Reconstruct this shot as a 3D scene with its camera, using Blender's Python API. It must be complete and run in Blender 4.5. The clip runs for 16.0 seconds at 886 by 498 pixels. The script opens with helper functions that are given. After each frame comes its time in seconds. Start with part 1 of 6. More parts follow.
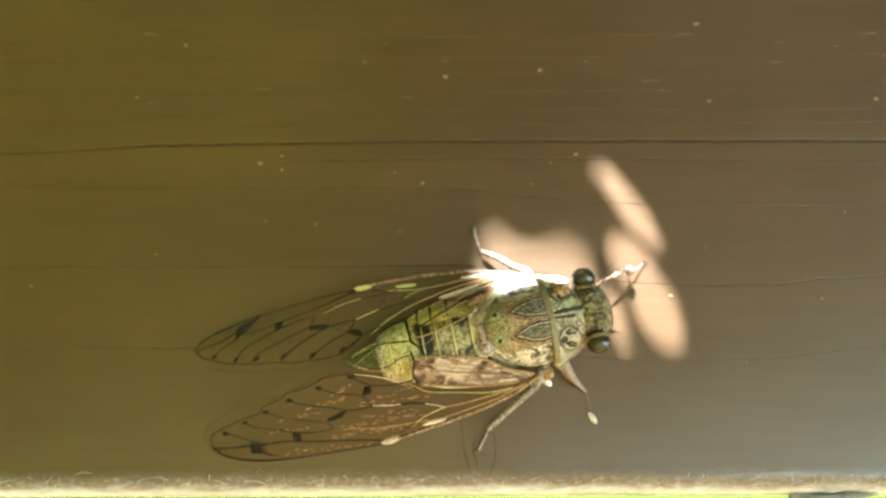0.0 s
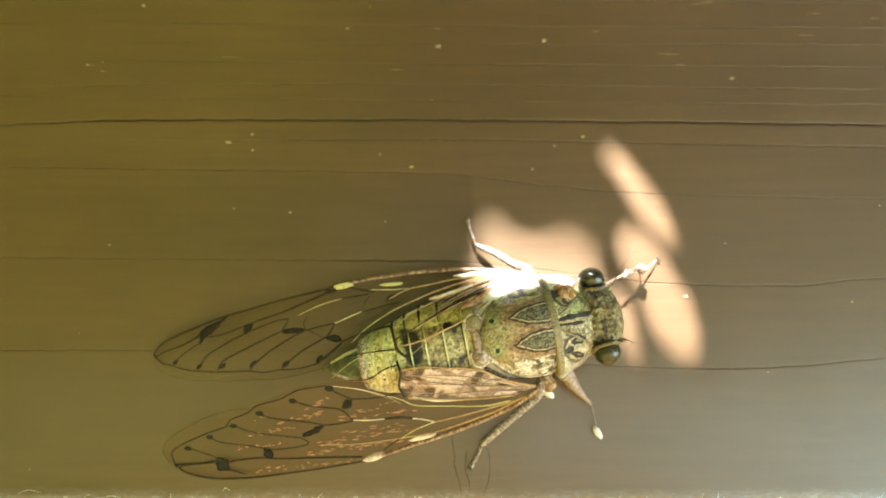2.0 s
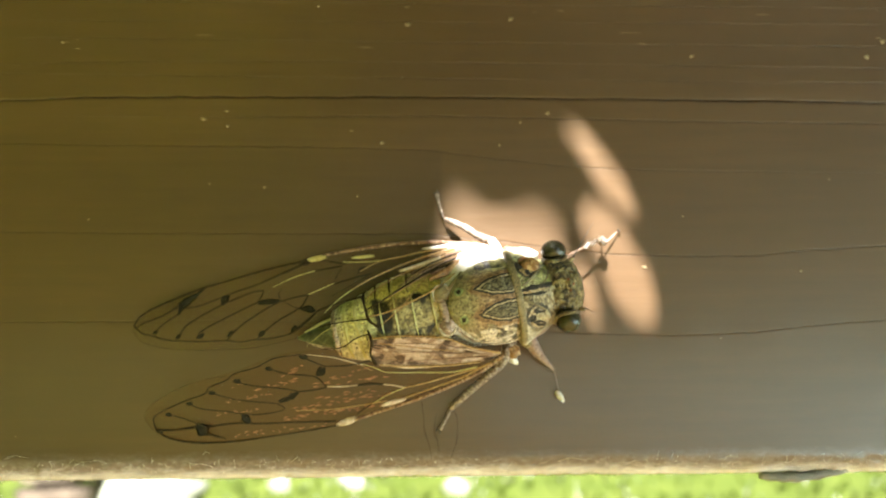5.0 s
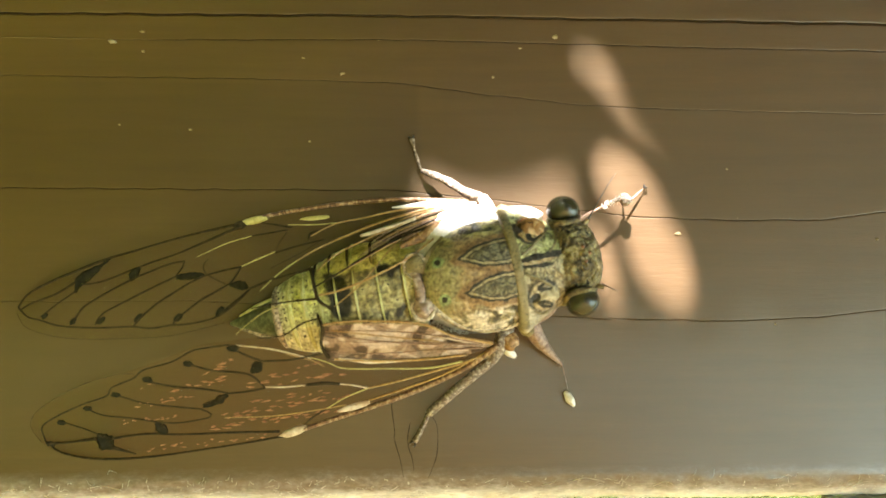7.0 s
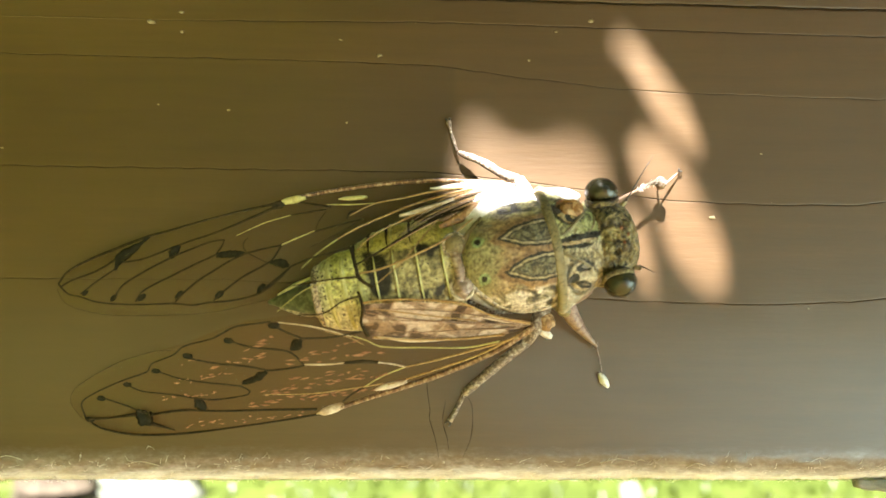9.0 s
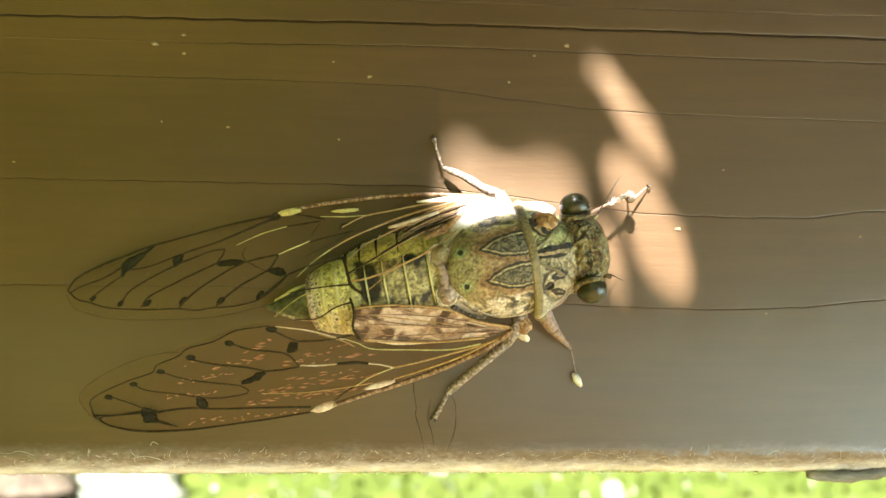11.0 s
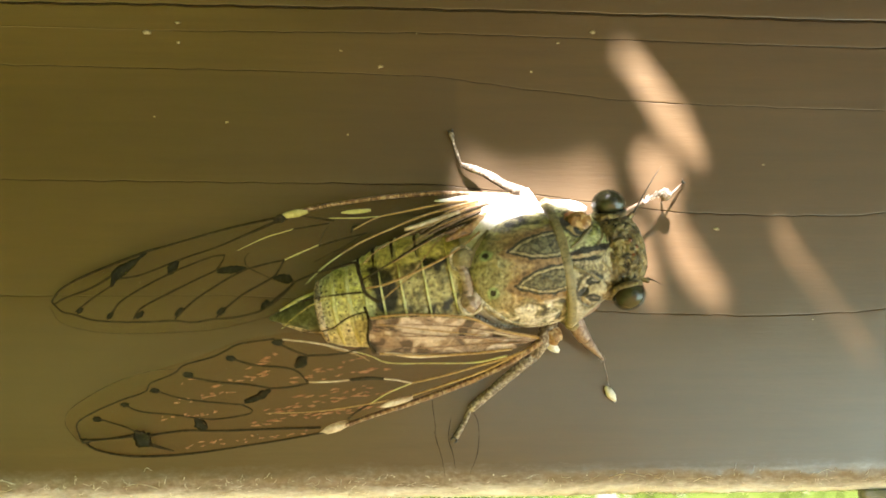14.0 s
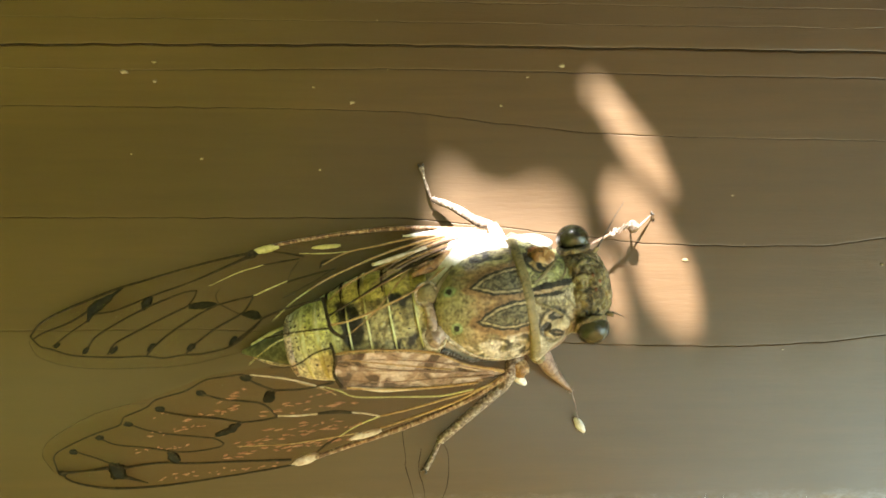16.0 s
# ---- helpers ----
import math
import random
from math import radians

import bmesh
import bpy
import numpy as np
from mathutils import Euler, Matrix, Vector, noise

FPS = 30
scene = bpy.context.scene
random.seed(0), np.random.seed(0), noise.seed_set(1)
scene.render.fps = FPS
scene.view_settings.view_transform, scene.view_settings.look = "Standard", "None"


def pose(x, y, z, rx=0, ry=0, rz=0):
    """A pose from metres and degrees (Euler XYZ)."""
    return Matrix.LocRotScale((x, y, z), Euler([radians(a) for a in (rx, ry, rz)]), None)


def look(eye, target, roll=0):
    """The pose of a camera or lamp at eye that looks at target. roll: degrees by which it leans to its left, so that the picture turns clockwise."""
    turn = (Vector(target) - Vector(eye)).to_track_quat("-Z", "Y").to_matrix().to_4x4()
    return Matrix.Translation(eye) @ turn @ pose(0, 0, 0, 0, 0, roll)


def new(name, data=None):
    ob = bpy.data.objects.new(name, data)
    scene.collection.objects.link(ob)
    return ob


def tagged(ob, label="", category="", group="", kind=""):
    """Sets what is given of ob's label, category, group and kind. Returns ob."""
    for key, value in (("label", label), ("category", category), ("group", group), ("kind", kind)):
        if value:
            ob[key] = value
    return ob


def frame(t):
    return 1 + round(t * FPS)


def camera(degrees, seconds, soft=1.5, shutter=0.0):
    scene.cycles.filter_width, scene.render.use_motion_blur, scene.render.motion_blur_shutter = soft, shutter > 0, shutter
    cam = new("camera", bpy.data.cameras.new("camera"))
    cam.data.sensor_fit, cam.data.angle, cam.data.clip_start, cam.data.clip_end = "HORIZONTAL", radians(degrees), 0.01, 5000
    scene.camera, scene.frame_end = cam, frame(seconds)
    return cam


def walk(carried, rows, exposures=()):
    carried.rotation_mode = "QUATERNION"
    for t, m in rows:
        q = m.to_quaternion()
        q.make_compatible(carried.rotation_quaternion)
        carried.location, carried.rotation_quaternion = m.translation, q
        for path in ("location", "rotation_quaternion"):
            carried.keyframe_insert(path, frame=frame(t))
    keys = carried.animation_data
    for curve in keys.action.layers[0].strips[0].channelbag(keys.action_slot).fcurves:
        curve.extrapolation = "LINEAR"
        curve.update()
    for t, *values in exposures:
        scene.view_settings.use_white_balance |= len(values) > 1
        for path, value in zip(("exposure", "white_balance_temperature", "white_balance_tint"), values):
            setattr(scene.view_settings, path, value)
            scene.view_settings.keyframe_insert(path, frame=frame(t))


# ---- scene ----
cam = camera(58.0, 16.0)
# the path: seconds; millimetres from a mark on the insect's back; yaw, pitch, roll
PATH = [
    (0.0, -5.93, -122.02, -16.07, 0.61, 13.01, -0.25),
    (0.5, -5.65, -119.73, -14.74, 0.66, 12.84, 0.09),
    (1.0, -2.98, -120.32, -11.57, 0.43, 12.71, 0.05),
    (1.5, -6.73, -115.76, -8.96, -0.29, 11.29, 0.11),
    (2.0, -6.98, -109.95, -8.73, -0.57, 10.23, 0.10),
    (2.5, -3.89, -107.28, -9.16, -0.77, 9.86, -0.03),
    (3.0, -3.67, -109.90, -7.97, -1.37, 8.31, -0.37),
    (3.5, -8.30, -113.19, -9.40, -1.51, 8.84, -0.32),
    (4.0, -6.63, -113.52, -10.83, -1.55, 8.31, -0.42),
    (4.5, -6.31, -114.84, -8.57, -2.03, 7.60, -0.45),
    (4.7, -6.10, -115.54, -8.71, -1.98, 7.93, -0.35),
    (6.8, -0.96, -90.40, -6.83, -2.02, 6.66, -0.24),
    (7.0, -2.43, -88.96, -7.88, -2.24, 6.80, -0.23),
    (7.5, -7.45, -89.63, -7.53, -2.54, 6.52, -0.12),
    (8.0, -5.97, -87.46, -9.57, -1.73, 6.76, 0.21),
    (10.3, -6.89, -97.43, -9.18, -3.43, 6.08, 0.10),
    (10.5, -8.82, -98.68, -8.39, -3.69, 6.28, -0.01),
    (11.0, -6.50, -95.95, -9.23, -3.15, 6.49, 0.31),
    (11.5, -6.55, -92.36, -8.02, -3.36, 6.34, 0.21),
    (12.0, -8.59, -86.47, -9.56, -3.40, 6.95, 0.14),
    (12.5, -8.96, -83.43, -10.46, -3.12, 6.78, 0.04),
    (13.0, -7.75, -86.60, -10.04, -3.15, 7.00, -0.16),
    (13.5, -7.33, -83.69, -10.82, -3.43, 6.83, -0.32),
    (14.0, -9.17, -87.84, -8.99, -3.77, 7.19, -0.31),
    (14.5, -7.95, -88.01, -10.04, -3.27, 7.38, -0.32),
    (15.0, -7.51, -89.86, -9.23, -3.33, 7.45, -0.41),
    (15.5, -6.56, -90.48, -7.71, -3.08, 6.86, -0.59),
    (16.0, -4.02, -89.80, -6.37, -2.55, 7.74, -0.50),]
Z0 = 1.0  # height of that mark above the ground, metres
walk(cam, [(t, pose(x / 1000, y / 1000, Z0 + z / 1000, 90 + pitch, 0, yaw) @ pose(0, 0, 0, 0, 0, roll)) for t, x, y, z, yaw, pitch, roll in PATH],
     exposures=[(0.0, 3.55, 6050, 10), (0.5, 3.90, 5850, 10), (1.0, 3.84, 5700, 10), (1.5, 3.78, 5900, 10), (2.0, 3.78, 6200, 10), (2.6, 3.79, 6450, 10), (3.5, 3.79, 6500, 10), (4.0, 3.31, 6500, 10),
                (4.5, 3.18, 6500, 10), (7.0, 3.41, 6500, 10), (8.0, 3.41, 6500, 10), (10.5, 3.46, 6500, 10), (11.0, 3.44, 6500, 10), (11.5, 3.38, 6500, 10), (12.5, 3.33, 6500, 10), (16.0, 3.37, 6500, 10)])
cam.data.dof.use_dof = True
cam.data.dof.focus_distance = 0.091
cam.data.dof.aperture_fstop = 25.0

# ---- world and sun ----
SUN = Vector((-0.20, -1.0, 1.30))  # towards the sun
world = bpy.data.worlds.new("sky")
scene.world = world
world.use_nodes = True
sky = world.node_tree.nodes.new("ShaderNodeTexSky")
sky.sky_type, sky.sun_disc = "NISHITA", False
sky.sun_elevation = math.asin(SUN.normalized().z)
sky.sun_rotation = math.atan2(SUN.x, SUN.y)
back = world.node_tree.nodes["Background"]
back.inputs["Strength"].default_value = 0.0015
world.node_tree.links.new(sky.outputs[0], back.inputs["Color"])
lamp = bpy.data.lights.new("sun", "SUN")
lamp.energy, lamp.angle, lamp.color = 5.0, radians(0.53), (1.0, 0.95, 0.97)
sun = new("sun", lamp)
sun.matrix_world = look(SUN * 20, (0, 0, 0))

# ---- materials ----
def shader(name, rough=0.5, spec=0.5, metal=0.0):
    m = bpy.data.materials.new(name)
    m.use_nodes = True
    b = m.node_tree.nodes["Principled BSDF"]
    b.inputs["Roughness"].default_value = rough
    b.inputs["Specular IOR Level"].default_value = spec
    b.inputs["Metallic"].default_value = metal
    return m, m.node_tree, b


def node(tree, kind, **inputs):
    n = tree.nodes.new("ShaderNode" + kind)
    for key, value in inputs.items():
        n.inputs[key.replace("_", " ")].default_value = value
    return n


def coords(tree, sx=1.0, sy=1.0, sz=1.0):
    """Object coordinates in metres, stretched."""
    c, m = tree.nodes.new("ShaderNodeTexCoord"), tree.nodes.new("ShaderNodeMapping")
    m.inputs["Scale"].default_value = (sx, sy, sz)
    tree.links.new(c.outputs["Object"], m.inputs["Vector"])
    return m.outputs["Vector"]


def noise_of(tree, vector, scale, detail=3.0, rough=0.55):
    n = node(tree, "TexNoise", Scale=scale, Detail=detail, Roughness=rough)
    tree.links.new(vector, n.inputs["Vector"])
    return n.outputs["Fac"]


def ramp(tree, fac, *stops):
    r = tree.nodes.new("ShaderNodeValToRGB")
    while len(r.color_ramp.elements) < len(stops):
        r.color_ramp.elements.new(0.5)
    for e, (at, colour) in zip(r.color_ramp.elements, stops):
        e.position, e.color = at, (*colour, 1)
    tree.links.new(fac, r.inputs["Fac"])
    return r.outputs["Color"]


def mix(tree, fac, a, b, how="MIX"):
    n = tree.nodes.new("ShaderNodeMix")
    n.data_type, n.blend_type = "RGBA", how
    for socket, value in ((n.inputs["Factor"], fac), (n.inputs["A"], a), (n.inputs["B"], b)):
        if isinstance(value, bpy.types.NodeSocket):
            tree.links.new(value, socket)
        else:
            socket.default_value = value if isinstance(value, float) else (*value, 1)
    return n.outputs["Result"]


def bump(tree, b, height, distance, strength=1.0):
    n = node(tree, "Bump", Strength=strength, Distance=distance)
    tree.links.new(height, n.inputs["Height"])
    tree.links.new(n.outputs["Normal"], b.inputs["Normal"])
    return n


def mottled(name, dark, mid, light, scale=1500.0, rough=0.45, spec=0.4, stretch=(1, 1, 1), relief=0.00006, low=0.35, high=0.62):
    """A cuticle or bark with two scales of mottling and fine relief."""
    m, t, b = shader(name, rough, spec)
    v = coords(t, *stretch)
    big, fine = noise_of(t, v, scale * 0.3, 2), noise_of(t, v, scale, 5, 0.65)
    col = ramp(t, fine, (low, dark), ((low + high) / 2, mid), (high, light))
    col2 = mix(t, big, mid, col)
    t.links.new(mix(t, 0.55, col, col2), b.inputs["Base Color"])
    bump(t, b, fine, relief)
    return m


def vermiculate(name, base, base2, line, scale=1300.0, width=0.06, rough=0.42):
    """Cuticle with thin wandering dark lines over a mottled ground."""
    m, t, b = shader(name, rough, 0.4)
    v = coords(t)
    a = noise_of(t, v, scale, 2, 0.5)
    away = node(t, "Math")
    away.operation = "SUBTRACT"
    t.links.new(a, away.inputs[0])
    away.inputs[1].default_value = 0.5
    flat = node(t, "Math")
    flat.operation = "ABSOLUTE"
    t.links.new(away.outputs[0], flat.inputs[0])
    lines = ramp(t, flat.outputs[0], (0.0, (1, 1, 1)), (width, (0, 0, 0)))
    patches = ramp(t, noise_of(t, v, scale * 0.35, 2), (0.36, (0, 0, 0)), (0.5, (1, 1, 1)))
    seen = mix(t, 1.0, lines, patches, "MULTIPLY")
    ground = mix(t, ramp(t, noise_of(t, v, scale * 0.25, 4), (0.4, (0, 0, 0)), (0.6, (1, 1, 1))), base, base2)
    t.links.new(mix(t, seen, ground, line), b.inputs["Base Color"])
    bump(t, b, a, 0.0001)
    return m


def marbled(name, dark, mid, light, scale=500.0, stretch=(1, 1, 1), warp=0.8, low=0.38, high=0.6, rough=0.45, fine=2600.0):
    """Cuticle or membrane with clouded, clearly bounded patches and a fine grain."""
    m, t, b = shader(name, rough, 0.4)
    v = coords(t, *stretch)
    n = node(t, "TexNoise", Scale=scale, Detail=3.0, Roughness=0.5, Distortion=warp)
    t.links.new(v, n.inputs["Vector"])
    col = ramp(t, n.outputs["Fac"], (low, dark), (low + 0.05, mid), (high - 0.05, mid), (high, light))
    grain = noise_of(t, v, fine, 3, 0.6)
    col = mix(t, 0.55, col, ramp(t, grain, (0.32, (0.3, 0.29, 0.27)), (0.48, (0.95, 0.95, 0.95)), (0.64, (1.35, 1.35, 1.3))), "MULTIPLY")
    t.links.new(col, b.inputs["Base Color"])
    bump(t, b, grain, 0.00007)
    return m


def warped(t, amount, scale=900.0):
    """Body coordinates pushed about by a fine noise, so that drawn outlines wander."""
    c, n, v = t.nodes.new("ShaderNodeTexCoord"), node(t, "TexNoise", Scale=scale, Detail=3.0), t.nodes.new("ShaderNodeVectorMath")
    t.links.new(c.outputs["Object"], n.inputs["Vector"])
    off = t.nodes.new("ShaderNodeVectorMath")
    off.operation = "SUBTRACT"
    t.links.new(n.outputs["Color"], off.inputs[0])
    off.inputs[1].default_value = (0.5, 0.5, 0.5)
    v.operation = "MULTIPLY_ADD"
    t.links.new(off.outputs[0], v.inputs[0])
    v.inputs[1].default_value = (amount / 1000,) * 3
    t.links.new(c.outputs["Object"], v.inputs[2])
    fine, off2, w = node(t, "TexNoise", Scale=scale * 3.2, Detail=3.0), t.nodes.new("ShaderNodeVectorMath"), t.nodes.new("ShaderNodeVectorMath")
    t.links.new(c.outputs["Object"], fine.inputs["Vector"])
    off2.operation, w.operation = "SUBTRACT", "MULTIPLY_ADD"
    t.links.new(fine.outputs["Color"], off2.inputs[0])
    off2.inputs[1].default_value = (0.5, 0.5, 0.5)
    t.links.new(off2.outputs[0], w.inputs[0])
    w.inputs[1].default_value = (amount * 0.35 / 1000,) * 3
    t.links.new(v.outputs[0], w.inputs[2])
    return w.outputs[0]


def almond(t, vector, a, b, long, wide):
    """Distance in millimetres outwards from the outline of a pointed lens on the body."""
    r = (long ** 2 + wide ** 2) / (2 * wide)
    far, mm = node(t, "Math"), node(t, "Math")
    far.operation, mm.operation = "MAXIMUM", "MULTIPLY_ADD"
    for k, sign in enumerate((1, -1)):
        t.links.new(oval(t, vector, a, b + sign * (r - wide), r, r), far.inputs[k])
    t.links.new(far.outputs[0], mm.inputs[0])
    mm.inputs[1].default_value, mm.inputs[2].default_value = r, -r
    return mm.outputs[0]


def oval(t, vector, a, b, ra, rb, turn=0.0):
    """Distance from an oval mark on the body, 1 on its outline; millimetres and degrees."""
    m, size = t.nodes.new("ShaderNodeMapping"), t.nodes.new("ShaderNodeVectorMath")
    m.vector_type = "TEXTURE"
    m.inputs["Location"].default_value = (a / 1000, b / 1000, 0.009)
    m.inputs["Rotation"].default_value = (0, 0, radians(turn))
    m.inputs["Scale"].default_value = (ra / 1000, rb / 1000, 1.0)
    t.links.new(vector, m.inputs["Vector"])
    size.operation = "LENGTH"
    t.links.new(m.outputs[0], size.inputs[0])
    return size.outputs["Value"]


def band(t, d, at, edge):
    """1 where the distance d is below at, with a soft edge."""
    n = node(t, "MapRange")
    n.interpolation_type = "SMOOTHSTEP"
    n.inputs["From Min"].default_value, n.inputs["From Max"].default_value = at + edge / 2, at - edge / 2
    t.links.new(d, n.inputs["Value"])
    return n.outputs[0]


def lacework(t, vector, scale, width=0.05):
    """Thin wandering lines where a noise passes its middle."""
    n, away, size = node(t, "TexNoise", Scale=scale, Detail=2.0, Distortion=0.5), node(t, "Math"), node(t, "Math")
    t.links.new(vector, n.inputs["Vector"])
    away.operation, size.operation = "SUBTRACT", "ABSOLUTE"
    t.links.new(n.outputs["Fac"], away.inputs[0])
    away.inputs[1].default_value = 0.5
    t.links.new(away.outputs[0], size.inputs[0])
    return ramp(t, size.outputs[0], (0.0, (1, 1, 1)), (width, (0, 0, 0)))


def finish(t, b, col, relief=0.00030, fine=2600):
    """Fine dark grain and a wrinkled relief over a drawn cuticle."""
    grain, wrinkle = noise_of(t, coords(t), fine, 4, 0.65), noise_of(t, coords(t), fine * 0.35, 3, 0.6)
    col = mix(t, 0.85, col, ramp(t, grain, (0.36, (0.30, 0.28, 0.24)), (0.48, (0.88, 0.88, 0.88)), (0.54, (1.05, 1.05, 1.05)), (0.68, (1.6, 1.6, 1.5))), "MULTIPLY")
    t.links.new(col, b.inputs["Base Color"])
    rough = node(t, "Math")
    rough.operation = "MULTIPLY_ADD"
    t.links.new(wrinkle, rough.inputs[0])
    rough.inputs[1].default_value = 1.6
    t.links.new(grain, rough.inputs[2])
    bump(t, b, rough.outputs[0], relief)


INK, TAN_RING, PALE_RING = (0.022, 0.019, 0.012), (0.25, 0.150, 0.070), (0.38, 0.31, 0.18)


def back_plate_cuticle():
    """Green and ochre along the back, pale flanks netted with dark lines, two lens-shaped marks and two ringed pits."""
    m, t, b = shader("back_plate_cuticle", 0.42, 0.4)
    c, xyz = t.nodes.new("ShaderNodeTexCoord"), t.nodes.new("ShaderNodeSeparateXYZ")
    t.links.new(c.outputs["Object"], xyz.inputs[0])
    v = warped(t, 0.55)
    stripes = noise_of(t, coords(t, 0.35, 1, 0.3), 560, 4, 0.6)
    col = ramp(t, stripes, (0.34, (0.215, 0.200, 0.095)), (0.43, (0.290, 0.245, 0.130)), (0.48, (0.370, 0.245, 0.120)), (0.64, (0.42, 0.305, 0.185)))
    # green field behind, round the pits
    col = mix(t, band(t, oval(t, v, -0.4, 0.0, 2.3, 3.9), 1.0, 0.9), col, (0.340, 0.300, 0.155))
    # flanks
    net = node(t, "TexNoise", Scale=1000.0, Detail=2.0, Distortion=0.9)
    t.links.new(coords(t, 0.6, 1, 0.4), net.inputs["Vector"])
    flank = ramp(t, net.outputs["Fac"], (0.40, (0.07, 0.06, 0.042)), (0.455, (0.24, 0.21, 0.12)), (0.53, (0.53, 0.46, 0.36)), (0.64, (0.68, 0.61, 0.52)))
    green_flank = mix(t, 1.0, flank, (0.86, 0.86, 0.50), "MULTIPLY")
    upper = node(t, "MapRange")
    upper.inputs["From Min"].default_value, upper.inputs["From Max"].default_value = -0.001, 0.002
    t.links.new(xyz.outputs["Y"], upper.inputs["Value"])
    flank = mix(t, upper.outputs[0], flank, green_flank)
    off, wob, side = node(t, "Math"), node(t, "Math"), node(t, "MapRange")
    off.operation, wob.operation = "ABSOLUTE", "MULTIPLY_ADD"
    t.links.new(xyz.outputs["Y"], off.inputs[0])
    t.links.new(noise_of(t, coords(t), 500, 3), wob.inputs[0])
    wob.inputs[1].default_value = 0.0018
    t.links.new(off.outputs[0], wob.inputs[2])
    side.inputs["From Min"].default_value, side.inputs["From Max"].default_value = 0.0042, 0.0049
    t.links.new(wob.outputs[0], side.inputs["Value"])
    col = mix(t, side.outputs[0], col, flank)
    lace = lacework(t, coords(t, 0.8, 1, 1), 1500, 0.075)
    # dark freckles and short dark lines all over
    patches = ramp(t, noise_of(t, coords(t), 420, 3), (0.46, (0, 0, 0)), (0.56, (0.5, 0.5, 0.5)))
    col = mix(t, mix(t, 1.0, lacework(t, coords(t, 0.7, 1, 1), 1900, 0.06), patches, "MULTIPLY"), col, (0.05, 0.045, 0.028))
    for sign in (1, -1):
        d = almond(t, v, 6.3, sign * 1.72, 4.15, 1.28)
        col = mix(t, band(t, d, 0.62, 0.40), col, TAN_RING)
        col = mix(t, band(t, d, 0.10, 0.10), col, INK)
        col = mix(t, band(t, d, -0.14, 0.10), col, PALE_RING)
        col = mix(t, band(t, d, -0.34, 0.10), col, INK)
        col = mix(t, band(t, d, -0.46, 0.12), col, mix(t, lace, (0.16, 0.14, 0.075), INK))
        pit = oval(t, v, 0.15, sign * 1.92, 0.62, 0.58)
        col = mix(t, band(t, pit, 1.0, 0.3), col, (0.33, 0.42, 0.22))
        col = mix(t, band(t, pit, 0.52, 0.16), col, (0.016, 0.016, 0.011))
    finish(t, b, col)
    return m


def shield_cuticle():
    """Tan and olive shield with a dark double stripe, an orange blotch and looped dark marks."""
    m, t, b = shader("pronotum_cuticle", 0.42, 0.4)
    c, xyz = t.nodes.new("ShaderNodeTexCoord"), t.nodes.new("ShaderNodeSeparateXYZ")
    t.links.new(c.outputs["Object"], xyz.inputs[0])
    v = warped(t, 0.6)
    clouds = noise_of(t, coords(t), 420, 4, 0.6)
    low = ramp(t, clouds, (0.36, (0.26, 0.22, 0.12)), (0.5, (0.42, 0.35, 0.22)), (0.64, (0.52, 0.46, 0.34)))
    high = ramp(t, clouds, (0.36, (0.20, 0.22, 0.07)), (0.5, (0.33, 0.33, 0.13)), (0.64, (0.40, 0.38, 0.20)))
    upper = node(t, "MapRange")
    upper.inputs["From Min"].default_value, upper.inputs["From Max"].default_value = -0.0006, 0.0010
    t.links.new(xyz.outputs["Y"], upper.inputs["Value"])
    col = mix(t, upper.outputs[0], low, high)
    lace = mix(t, 1.0, lacework(t, coords(t), 1500, 0.07), ramp(t, noise_of(t, coords(t), 500, 2), (0.44, (0, 0, 0)), (0.54, (1, 1, 1))), "MULTIPLY")
    col = mix(t, mix(t, 1.0, lace, (0.75, 0.75, 0.75), "MULTIPLY"), col, INK)

    def blot(colour, a, bb, ra, rb, turn=0.0, at=1.0, edge=0.25):
        nonlocal col
        col = mix(t, band(t, oval(t, v, a, bb, ra, rb, turn), at, edge), col, colour)

    blot(INK, 10.4, 0.50, 2.6, 0.42, 3)
    blot(INK, 9.5, -0.28, 1.9, 0.22, -3)
    blot((0.34, 0.25, 0.14), 9.9, 0.08, 2.2, 0.20, 1)
    blot(INK, 9.75, 3.35, 1.75, 1.45, 10)
    blot((0.36, 0.25, 0.10), 9.85, 3.4, 1.45, 1.2, 10)
    blot((0.40, 0.13, 0.03), 9.7, 4.5, 0.85, 0.45, 10)
    blot(INK, 10.05, 2.65, 0.95, 0.50, -8)
    blot((0.30, 0.22, 0.10), 10.2, 2.7, 0.40, 0.18, 0)
    blot((0.05, 0.04, 0.03), 8.35, 3.7, 0.70, 0.55)
    blot(INK, 9.85, -3.35, 1.80, 1.62, -10)
    blot((0.46, 0.37, 0.23), 9.95, -3.4, 1.58, 1.40, -10)
    blot(INK, 10.2, -2.45, 1.0, 0.45, 12)
    blot((0.20, 0.17, 0.13), 10.3, -2.4, 0.45, 0.16, 12)
    blot((0.04, 0.038, 0.035), 8.85, -3.45, 0.62, 0.42, 20)
    blot(INK, 9.95, -4.15, 0.95, 0.40, -18)
    blot((0.18, 0.15, 0.11), 10.0, -4.15, 0.4, 0.14, -18)
    finish(t, b, col)
    return m


